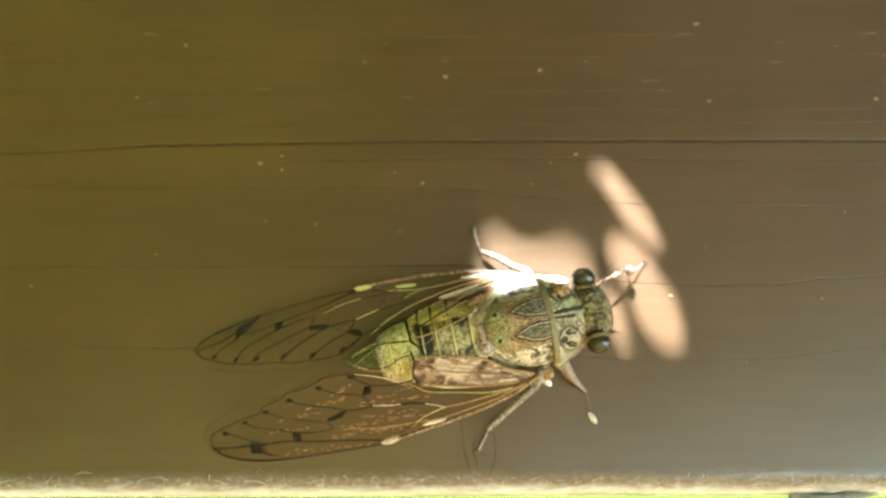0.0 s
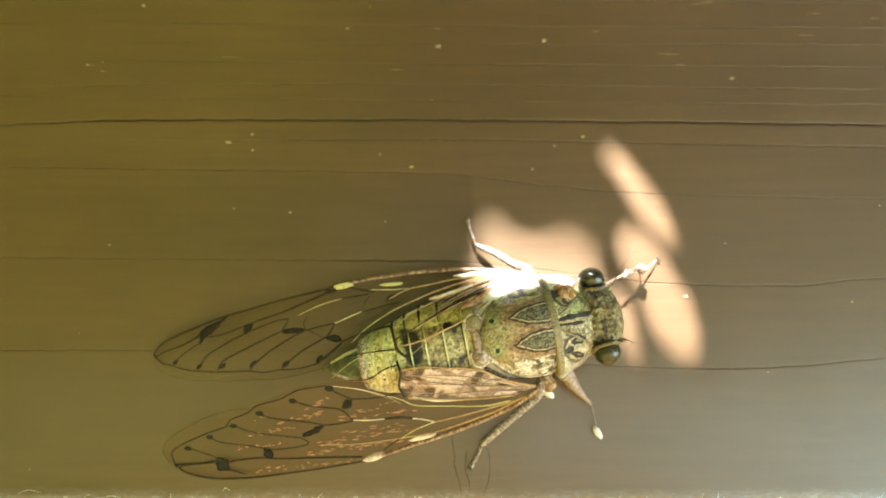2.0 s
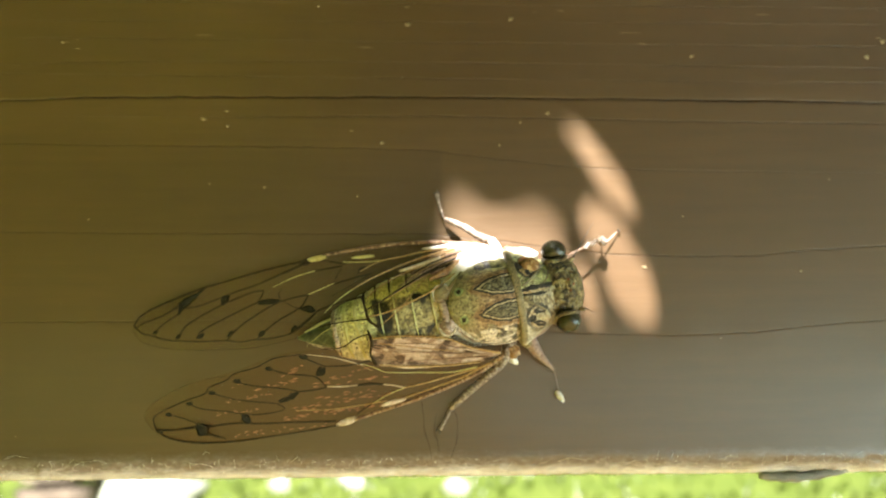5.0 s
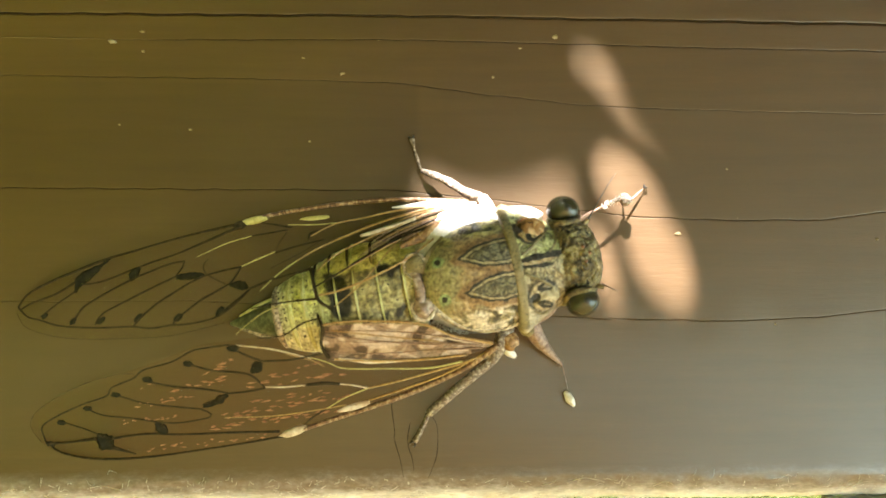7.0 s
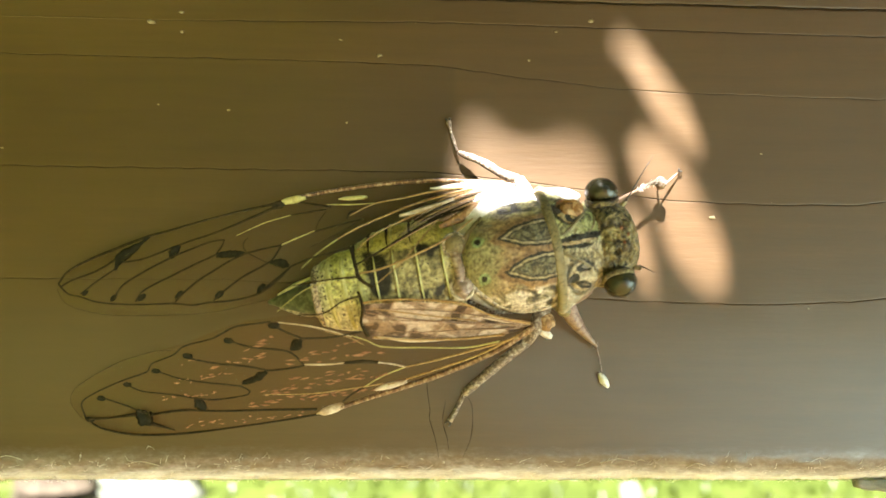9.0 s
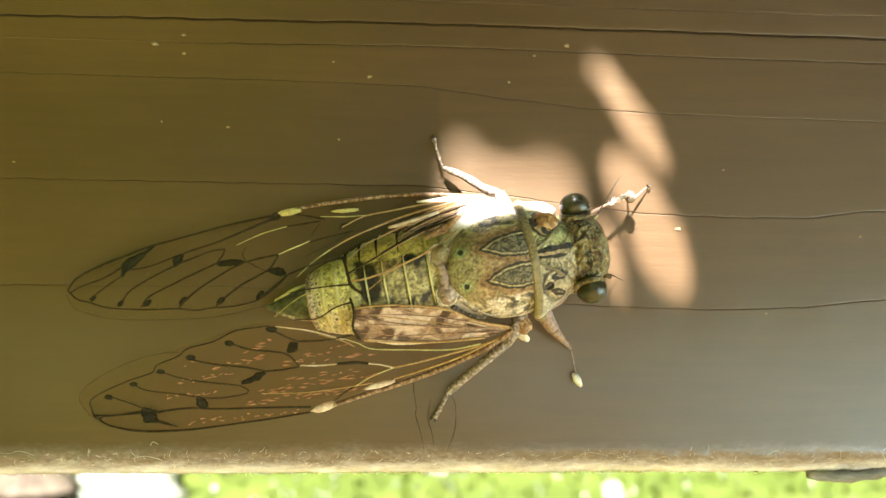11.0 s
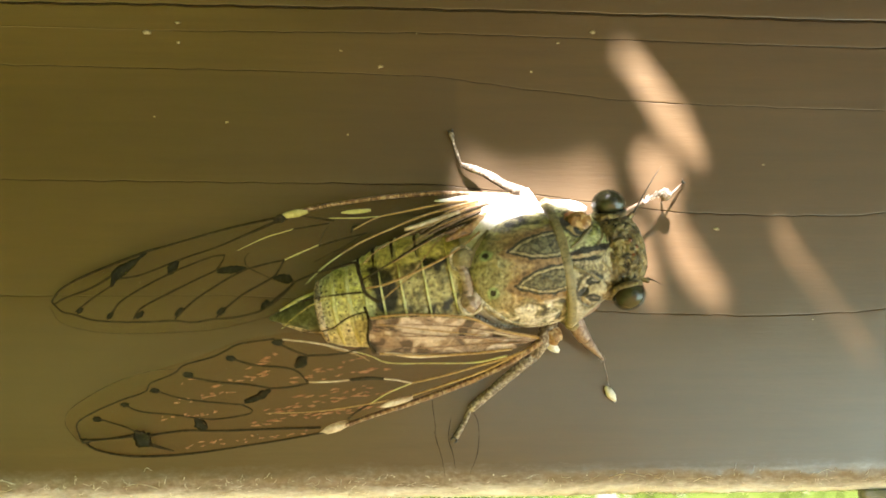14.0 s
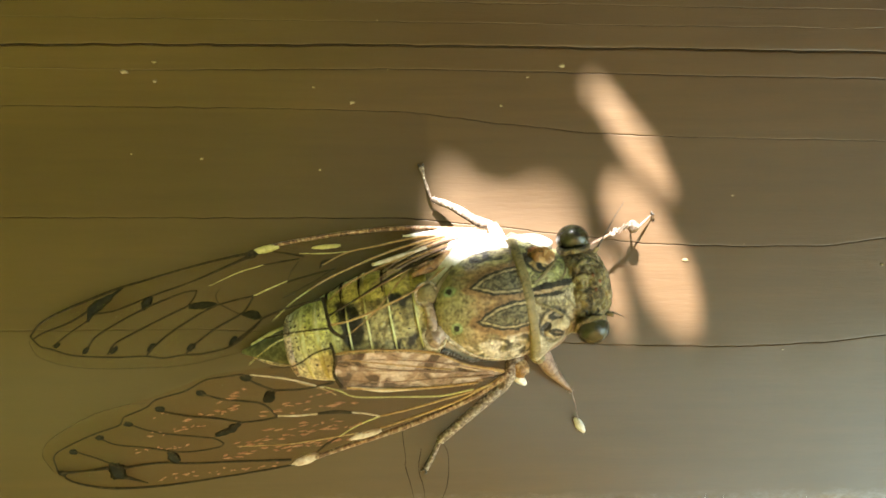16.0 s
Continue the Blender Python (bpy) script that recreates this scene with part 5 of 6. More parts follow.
def wing_spot(wing, material, a, b, ra, rb, turn=0.0, seed=0, thick=0.09):
    part("spot", blob(bmesh.new(), (a, b, wing_h(a, b) + 0.03), (ra, rb, thick), seed, 0.35, turn, 14, 7), material, wing)


THIN, FIRM, BOLD = [0.10, 0.115, 0.10], [0.13, 0.15, 0.13], [0.18, 0.36, 0.42, 0.36, 0.18]


def make_upper_wing():
    w = make_wing([(5.0, 7.9), (-2.2, 10.0), (-7.9, 10.8), (-13.6, 11.1), (-19.2, 10.8), (-25.3, 10.7), (-31.2, 10.2), (-37.2, 9.5), (-41.5, 8.7), (-43.9, 7.8), (-45.0, 6.3)],
                  [(4.6, 6.2), (0.3, 4.6), (-5.2, 2.1), (-9.6, 1.1), (-12.0, 0.6), (-16.5, 0.6), (-21.3, 0.1), (-26.8, 0.0), (-31.3, 0.6), (-37.2, 1.7), (-40.9, 2.8), (-44.0, 4.4), (-45.0, 6.2)],
                  FILM, "clear forewing with dark veins and black spots")
    v = lambda mat, rad, *p, **k: vein(w, mat, rad, *p, **k)
    v(VEIN_RED, [0.42, 0.36, 0.34, 0.3, 0.26], (4.8, 8.1), (-2.2, 10.0), (-7.9, 10.8), (-13.6, 11.1), (-16.8, 11.1), (-19.2, 10.8), name="leading_edge")
    v(VEIN_DARK, [0.22, 0.17, 0.15, 0.2, 0.2, 0.14], (-19.2, 10.8), (-25.3, 10.7), (-31.2, 10.2), (-34.2, 10.0), (-37.2, 9.5), (-41.5, 8.7), (-43.9, 7.8), (-44.8, 6.7), name="leading_edge")
    v(VEIN_DARK, [0.25, 0.15, 0.14, 0.13], (-19.4, 10.5), (-23.0, 9.6), (-26.5, 8.8), (-29.5, 8.4), (-31.2, 8.1), (-34.8, 7.5), (-37.2, 7.6))
    v(VEIN_DARK, [0.1, 0.22, 0.6, 0.55, 0.12], (-34.1, 9.9), (-35.7, 9.0), (-37.2, 8.3), (-37.8, 7.6), (-38.1, 6.9), name="blotch", flat=0.12)
    v(VEIN_DARK, [0.2, 0.15, 0.13], (-37.8, 8.2), (-40.3, 7.3), (-43.4, 6.8), (-44.6, 6.3))
    v(VEIN_DARK, THIN, (-38.0, 7.1), (-40.3, 6.1), (-42.2, 5.1))
    v(VEIN_DARK, FIRM, (-25.7, 7.7), (-27.2, 7.8), (-29.5, 7.4), (-31.8, 6.9), (-34.8, 6.0), (-37.2, 5.0), (-38.3, 3.7))
    v(VEIN_DARK, THIN, (-25.7, 7.7), (-26.0, 7.0), (-26.6, 6.3))
    v(VEIN_DARK, [0.12, 0.45, 0.5, 0.12], (-30.6, 8.1), (-31.2, 7.6), (-31.7, 6.8), name="blotch", flat=0.12)
    v(VEIN_DARK, FIRM, (-26.6, 6.2), (-28.9, 5.6), (-31.8, 4.8), (-34.8, 3.9), (-35.7, 2.9))
    v(VEIN_DARK, [0.2, 0.36, 0.42, 0.3, 0.14], (-26.6, 6.1), (-25.0, 5.9), (-23.5, 5.7), name="blotch", flat=0.12)
    v(VEIN_DARK, FIRM, (-23.5, 5.6), (-25.5, 5.0), (-28.4, 3.8), (-30.1, 2.8), (-31.2, 1.9))
    v(VEIN_DARK, FIRM, (-23.5, 5.6), (-21.5, 5.7), (-19.5, 5.7))
    v(VEIN_YELLOW, [0.12, 0.15, 0.1], (-19.5, 5.7), (-17.5, 6.2), (-15.9, 6.6))
    v(VEIN_DARK, [0.16, 0.14, 0.1], (-15.9, 6.5), (-13.0, 6.8), (-10.7, 6.9))
    v(VEIN_DARK, FIRM, (-19.5, 5.7), (-20.5, 4.3), (-21.6, 3.8), (-23.9, 3.0), (-25.6, 2.1), (-26.9, 1.2))
    v(VEIN_DARK, [0.14, 0.4, 0.46, 0.14], (-20.8, 4.0), (-19.7, 3.7), (-18.8, 3.2), name="blotch", flat=0.12)
    v(VEIN_DARK, FIRM, (-18.6, 3.1), (-19.8, 2.3), (-21.2, 1.5), (-22.2, 0.9))
    v(VEIN_DARK, [0.14, 0.15, 0.2], (-18.6, 3.1), (-16.2, 3.6), (-13.5, 3.8), (-12.4, 3.9))
    v(VEIN_DARK, [0.12, 0.12, 0.12], (-44.8, 6.7), (-43.7, 5.4), (-42.3, 4.8), (-40.3, 3.8), (-37.9, 3.1), (-34.8, 2.4), (-31.3, 1.8), (-29.3, 1.2), (-27.2, 1.1), (-25.1, 0.8), (-22.2, 0.9), (-20.1, 1.9), (-18.6, 3.1))
    v(VEIN_DARK, [0.02, 0.025, 0.02], (-45.0, 6.2), (-44.0, 4.4), (-40.9, 2.8), (-37.2, 1.7), (-31.3, 0.6), (-26.8, 0.0), (-21.3, 0.1), name="hyaline_edge")
    v(VEIN_YELLOW, [0.06, 0.11, 0.09], (-24.3, 7.9), (-21.3, 8.7), (-18.3, 9.0))
    v(VEIN_DARK, [0.1, 0.16, 0.1], (-18.3, 9.0), (-14.5, 8.9))
    v(VEIN_YELLOW, [0.1, 0.14, 0.1], (-14.4, 9.5), (-11.6, 8.9), (-9.3, 8.6))
    v(VEIN_DARK, [0.1, 0.16, 0.14], (-17.2, 10.4), (-14.0, 9.1))
    v(VEIN_YELLOW, [0.07, 0.12, 0.13], (-17.6, 2.6), (-15.6, 4.1), (-13.7, 5.1))
    v(VEIN_TAN, [0.13, 0.17, 0.2, 0.26], (-13.7, 5.1), (-11.5, 6.0), (-8.6, 6.8), (-5.1, 7.6), (-2.0, 8.0), (1.5, 8.2))
    v(VEIN_TAN, [0.1, 0.14, 0.18, 0.24], (-12.1, 7.6), (-9.4, 8.5), (-6.0, 8.6), (-2.6, 8.7), (1.5, 8.4))
    v(VEIN_DARK, [0.1, 0.22, 0.12], (-12.4, 7.3), (-12.1, 7.9), (-11.3, 8.1))
    v(VEIN_TAN, [0.1, 0.13, 0.18, 0.22], (-11.8, 3.5), (-10.0, 4.8), (-6.5, 6.0), (-3.0, 6.8), (0.1, 7.6), (2.5, 7.9))
    v(VEIN_DARK, [0.14, 0.16, 0.18, 0.22], (-12.4, 1.8), (-9.3, 3.0), (-5.8, 4.4), (-2.2, 5.6), (1.4, 6.3))
    v(VEIN_TAN, [0.16, 0.17, 0.15], (-12.0, 1.0), (-9.6, 1.1), (-5.2, 2.1), (-2.2, 3.2), (0.3, 4.6))
    v(VEIN_TAN, [0.08, 0.1, 0.08], (-10.6, -0.4), (-7.4, 1.5), (-4.4, 4.2), (-2.0, 6.2))
    v(VEIN_DARK, [0.3, 0.24, 0.3, 0.22], (-12.4, 3.9), (-12.2, 1.9), (-12.0, 0.5), (-10.9, -0.6))
    v(VEIN_DARK, [0.05, 0.07, 0.05], (-23.1, 7.4), (-23.6, 6.8), (-23.4, 5.9), (-22.4, 5.0), (-21.0, 4.0))
    v(VEIN_DARK, [0.08, 0.12, 0.16], (-18.6, 1.0), (-16.2, 1.0), (-14.2, 0.9), (-12.2, 0.7))
    v(VEIN_YELLOW, [0.05, 0.1, 0.1], (-20.6, -1.2), (-17.4, 0.4), (-14.9, 0.7), (-12.6, 0.2))
    v(VEIN_DARK, [0.05, 0.06, 0.05], (-15.9, 6.5), (-15.4, 7.6), (-14.6, 8.6))
    v(VEIN_DARK, [0.05, 0.06, 0.05], (-10.9, 7.0), (-13.0, 6.0), (-16.5, 4.8))
    for a, b, s in ((-41.7, 5.1, 0.36), (-38.3, 3.8, 0.4), (-35.0, 3.2, 0.42), (-30.7, 2.6, 0.46), (-26.3, 1.7, 0.48), (-21.8, 1.4, 0.5)):
        wing_spot(w, BLOTCH, a, b, s * 1.15, s * 0.65, 35, int(-a), 0.05)
    wing_spot(w, VEIN_YELLOW, -17.9, 10.85, 1.5, 0.42, 0, 4, 0.16)
    wing_spot(w, VEIN_YELLOW, -11.4, 9.7, 1.6, 0.24, -6, 5, 0.12)
    wing_spot(w, VEIN_DARK, -19.6, 10.6, 0.8, 0.45, 5, 6, 0.14)
    # pale plates and folds at the root
    make_panel("hind_wing", [(-12.2, 3.6), (-9.0, 5.2), (-5.0, 6.6), (0.1, 7.6), (3.5, 7.8)], [(-12.2, 0.9), (-9.0, 1.2), (-5.2, 2.2), (-1.0, 4.0), (3.0, 6.2)], FILM_SMOKY, -0.3, "folded smoky hind wing")
    v(CREAM, [0.15, 0.4, 0.3], (-7.0, 6.5), (-4.0, 6.7), (-1.0, 7.2), name="root_fold", flat=0.3)
    for k in range(7):
        v((VEIN_TAN, VEIN_DARK, UMBER)[k % 3], [0.06, 0.13, 0.2], (-9.0 + k * 0.7, 3.0 + k * 0.55), (-5.0 + k * 0.5, 4.6 + k * 0.5), (-1.0 + k * 0.4, 6.0 + k * 0.32), (3.0, 7.0 + k * 0.12))
    v(ORANGE, [0.2, 0.55, 0.6, 0.3], (-3.2, 4.4), (-1.0, 5.0), (1.0, 5.9), (2.8, 6.9), name="root_fold", flat=0.4)
    # white fold enlarged to carry the sun glare at the wing root
    v(WAX_GLARE, [0.08, 0.4, 0.75, 0.6], (-3.2, 9.2), (0.5, 8.6), (3.0, 7.9), (5.4, 7.2), name="root_fold", flat=0.6)
    return w


def make_lower_wing():
    w = make_wing([(5.0, -7.3), (-2.1, -9.8), (-6.2, -10.6), (-13.2, -11.5), (-18.3, -12.3), (-23.6, -12.2), (-28.1, -12.0), (-33.2, -11.7), (-37.7, -11.1), (-42.0, -9.8), (-44.4, -8.0), (-45.2, -6.2)],
                  [(4.4, -6.6), (0.3, -5.2), (-2.5, -3.7), (-7.1, -2.5), (-12.2, -1.9), (-17.0, -1.9), (-21.5, -1.6), (-25.1, -1.5), (-30.5, -2.3), (-34.4, -2.6), (-38.2, -2.9), (-41.5, -3.7), (-44.3, -4.8), (-45.2, -6.2)],
                  FILM_RUSTY, "clear forewing with dark veins and rusty sheen")
    v = lambda mat, rad, *p, **k: vein(w, mat, rad, *p, **k)
    v(VEIN_RED, [0.45, 0.42, 0.4, 0.34, 0.28], (4.7, -7.4), (1.4, -8.8), (-2.1, -9.8), (-6.2, -10.6), (-9.7, -11.1), (-13.2, -11.5), (-16.7, -12.0), (-18.3, -12.3), name="leading_edge")
    v(VEIN_DARK, [0.16, 0.14, 0.13, 0.18, 0.18, 0.13], (-18.3, -12.3), (-23.6, -12.2), (-28.1, -12.0), (-33.2, -11.7), (-37.7, -11.1), (-40.3, -10.4), (-42.7, -9.3), (-44.0, -7.9), name="leading_edge")
    v(VEIN_DARK, [0.2, 0.16, 0.16, 0.2], (-19.3, -11.7), (-24.3, -10.8), (-29.2, -10.0), (-33.0, -9.2), (-36.7, -9.0))
    v(VEIN_DARK, [0.1, 0.6, 0.95, 0.7, 0.12], (-38.1, -8.2), (-37.6, -9.1), (-36.9, -10.1), name="blotch", flat=0.12)
    v(VEIN_DARK, [0.3, 0.15, 0.25], (-38.4, -8.7), (-41.7, -8.5), (-43.8, -8.2))
    v(VEIN_DARK, [0.3, 0.1], (-37.0, -9.9), (-34.7, -11.1))
    v(VEIN_DARK, [0.12, 0.5, 0.6, 0.12], (-31.6, -8.2), (-31.2, -8.9), (-30.7, -9.5), name="blotch", flat=0.12)
    v(VEIN_DARK, [0.12, 0.12, 0.12], (-44.0, -7.9), (-44.0, -6.4), (-42.1, -5.6), (-38.8, -4.9), (-35.8, -4.5), (-35.1, -3.8), (-32.4, -3.3), (-31.1, -2.7), (-28.1, -2.5), (-26.8, -2.2), (-25.1, -1.8), (-21.5, -2.0))
    v(VEIN_DARK, [0.02, 0.025, 0.02], (-44.4, -8.0), (-45.2, -6.2), (-44.3, -4.8), (-41.5, -3.7), (-38.2, -2.9), (-34.4, -2.6), (-32.2, -2.9), name="hyaline_edge")
    v(VEIN_DARK, THIN, (-41.5, -6.3), (-38.8, -7.8), (-37.6, -8.7))
    v(VEIN_DARK, THIN, (-38.5, -5.4), (-36.9, -6.4), (-33.6, -7.4), (-29.9, -8.6), (-26.2, -8.8), (-25.7, -8.4), (-26.6, -7.7))
    v(VEIN_DARK, THIN, (-34.8, -4.6), (-32.6, -5.8), (-30.0, -6.7), (-26.3, -7.8))
    v(VEIN_DARK, [0.2, 0.36, 0.4, 0.2], (-26.2, -7.5), (-24.8, -7.3), (-23.3, -6.8), name="blotch", flat=0.12)
    v(VEIN_DARK, FIRM, (-23.3, -6.7), (-21.3, -6.9), (-19.4, -6.9))
    v(VEIN_DARK, FIRM, (-31.1, -3.9), (-28.3, -5.0), (-25.2, -5.9), (-23.2, -6.7))
    v(VEIN_DARK, FIRM, (-26.3, -3.0), (-24.1, -4.1), (-20.6, -5.2), (-19.4, -6.8))
    v(VEIN_DARK, FIRM, (-21.4, -2.4), (-20.1, -3.4), (-18.8, -4.2))
    v(VEIN_DARK, [0.12, 0.5, 0.55, 0.14], (-20.3, -5.1), (-19.6, -4.7), (-18.9, -4.3), name="blotch", flat=0.12)
    v(VEIN_DARK, [0.13, 0.14, 0.16], (-18.8, -4.2), (-16.1, -4.6), (-12.9, -4.6))
    v(CREAM, [0.12, 0.14, 0.12], (-19.3, -6.8), (-17.2, -7.2), (-15.3, -7.4))
    v(VEIN_DARK, [0.2, 0.3, 0.2], (-15.3, -7.4), (-13.5, -7.6), (-11.9, -8.0))
    v(CREAM, [0.12, 0.13, 0.14], (-11.9, -8.0), (-10.6, -8.4), (-9.2, -9.0))
    v(VEIN_YELLOW, [0.15, 0.14, 0.1], (-9.2, -9.0), (-11.7, -9.5), (-13.9, -10.3))
    v(VEIN_DARK, [0.12, 0.14, 0.12], (-13.9, -10.3), (-15.3, -10.8), (-16.4, -11.4))
    v(VEIN_TAN, [0.15, 0.18, 0.2, 0.25], (-9.2, -9.0), (-5.9, -8.9), (-1.9, -8.6), (1.5, -8.3), (3.6, -7.8))
    v(VEIN_TAN, [0.16, 0.2, 0.24], (-9.4, -10.3), (-6.1, -9.9), (-1.4, -9.2), (2.4, -8.1))
    v(VEIN_YELLOW, [0.08, 0.13, 0.15, 0.2], (-14.0, -4.8), (-12.5, -5.6), (-11.1, -6.5), (-6.8, -7.4), (-2.5, -8.2), (0.9, -8.2))
    v(VEIN_TAN, [0.16, 0.2, 0.22], (-11.8, -5.4), (-7.8, -6.4), (-2.9, -7.2), (1.5, -7.6))
    v(VEIN_TAN, [0.06, 0.08, 0.06], (-16.4, -3.9), (-14.0, -5.1), (-13.0, -5.9))
    v(VEIN_TAN, [0.14, 0.17, 0.18, 0.2, 0.3], (-12.2, -1.9), (-10.2, -2.0), (-7.1, -2.5), (-2.5, -3.7), (0.3, -5.4), (4.3, -7.0))
    v(VEIN_TAN, [0.05, 0.11, 0.1], (-24.4, -9.1), (-19.6, -9.9), (-15.2, -10.2), (-11.8, -10.3))
    v(CREAM, [0.06, 0.12, 0.06], (-20.8, -2.2), (-17.4, -3.3), (-14.0, -4.9))
    v(VEIN_DARK, [0.2, 0.28, 0.2, 0.3], (-12.4, -0.7), (-12.2, -2.3), (-12.7, -3.8), (-12.3, -5.2))
    v(UMBER, [0.1, 0.13, 0.14], (-12.0, -2.9), (-7.5, -4.4), (-2.2, -5.8), (3.3, -6.9))
    v(VEIN_TAN, [0.07, 0.1, 0.1], (-11.4, -2.6), (-6.3, -4.2), (-1.1, -5.7))
    v(VEIN_DARK, [0.07, 0.12, 0.14], (-18.6, -1.9), (-16.2, -2.2), (-14.0, -1.4), (-12.3, -1.2))
    for a, b, s in ((-43.5, -8.3, 0.42), (-41.7, -6.3, 0.42), (-38.4, -5.4, 0.4), (-34.8, -4.6, 0.42), (-31.0, -3.7, 0.45), (-26.3, -3.0, 0.45), (-21.3, -2.4, 0.5)):
        wing_spot(w, BLOTCH, a, b, s * 1.2, s * 0.65, -15, int(-a), 0.05)
    wing_spot(w, CREAM, -17.7, -12.0, 1.5, 0.48, 6, 4, 0.18)
    wing_spot(w, CREAM, -11.0, -10.65, 1.8, 0.34, 4, 5, 0.12)
    # rusty glints off the wing creases, put in as coloured ticks, in rows along the cells
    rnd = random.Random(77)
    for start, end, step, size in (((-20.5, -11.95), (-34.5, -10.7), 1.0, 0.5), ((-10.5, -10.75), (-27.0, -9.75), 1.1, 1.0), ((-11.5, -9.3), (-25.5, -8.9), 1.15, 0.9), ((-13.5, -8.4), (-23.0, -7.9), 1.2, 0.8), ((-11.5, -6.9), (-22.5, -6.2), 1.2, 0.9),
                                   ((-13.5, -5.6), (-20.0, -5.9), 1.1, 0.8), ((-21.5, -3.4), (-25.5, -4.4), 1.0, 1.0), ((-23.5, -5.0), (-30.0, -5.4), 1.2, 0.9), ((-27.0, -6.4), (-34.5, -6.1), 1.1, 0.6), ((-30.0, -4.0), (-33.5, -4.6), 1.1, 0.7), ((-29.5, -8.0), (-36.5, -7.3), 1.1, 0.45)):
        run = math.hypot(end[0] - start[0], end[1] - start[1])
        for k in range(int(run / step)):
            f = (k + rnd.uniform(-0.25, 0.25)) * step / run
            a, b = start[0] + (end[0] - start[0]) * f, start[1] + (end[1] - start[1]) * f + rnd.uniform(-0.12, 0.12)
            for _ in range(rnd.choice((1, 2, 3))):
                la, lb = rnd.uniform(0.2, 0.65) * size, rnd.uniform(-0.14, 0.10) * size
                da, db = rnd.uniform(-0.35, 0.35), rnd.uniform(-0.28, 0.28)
                v(RUSTY_GLINT, [0.015, rnd.uniform(0.06, 0.14) * (0.5 + 0.5 * size), 0.015], (a + da - la, b + db - lb), (a + da + rnd.uniform(-0.15, 0.15), b + db), (a + da + la, b + db + lb), name="crease_glint", flat=0.25)
    # the folded hind wing under the root
    make_panel("hind_wing", [(-12.4, -2.0), (-7.1, -2.7), (-2.5, -3.9), (0.3, -5.4), (4.0, -6.9)], [(-12.6, -5.4), (-7.8, -6.5), (-2.9, -7.3), (1.5, -7.6), (4.2, -7.4)], HIND, -0.35, "folded hind wing marbled cream and brown")
    for k in range(3):
        v(UMBER, [0.03, 0.06, 0.07, 0.12], (-12.0, -2.6 - k * 1.0), (-7.5, -3.4 - k * 1.15), (-2.5, -4.7 - k * 0.85), (3.2, -6.8 - k * 0.2), name="pleat")
    for pts, rad in (([(-11.4, -5.4), (-8.4, -6.3), (-5.6, -6.8), (-2.6, -7.2)], [0.08, 0.26, 0.16, 0.08]), ([(-1.2, -5.2), (0.6, -5.8), (2.4, -6.5)], [0.05, 0.22, 0.1])):
        v(CREAM, rad, *pts, name="pale_cell", flat=0.3)
    return w


# ---- legs ----
def make_leg(label, joints, radii, materials, foot):
    """Femur, tibia and tarsus, with bristles; joints run from the body outwards."""
    rnd = random.Random(len(label))
    bm = tube(bmesh.new(), joints[0], radii[0], n=16, sides=10)
    leg = part("leg", bm, materials[0], cicada, label)
    for name, line, rad, mat in (("tibia", joints[1], radii[1], materials[1]), ("tarsus", joints[2], radii[2], materials[2])):
        seg = part(name, tube(bmesh.new(), line, rad, n=14, sides=8), mat, leg)
        bm, pts = bmesh.new(), spline(line, 30)
        for p in pts:
            for _ in range(3):
                w = rnd.uniform(0, 6.28)
                q = p + np.array((math.cos(w), math.sin(w), rnd.uniform(0, 0.8))) * rnd.uniform(0.25, 0.5)
                tube(bm, [tuple(p), tuple((p + q) / 2), tuple(q)], [0.05, 0.035, 0.01], n=3, sides=3)
        tagged(part("bristles", bm, WAX_GLARE if mat is LEG else mat, seg), kind="stuff") if name == "tibia" else None
    for turn in (-0.5, 0.5):
        a, b, h = joints[2][-1]
        part("claw", tube(bmesh.new(), [(a, b, h), (a + foot[0] * 0.5 - turn * foot[1], b + foot[1] * 0.5 + turn * foot[0], h + 0.1), (a + foot[0] - turn * foot[1] * 0.8, b + foot[1] + turn * foot[0] * 0.8, 0.05)],
                          [0.12, 0.09, 0.03], n=7, sides=6), BLACK, leg)


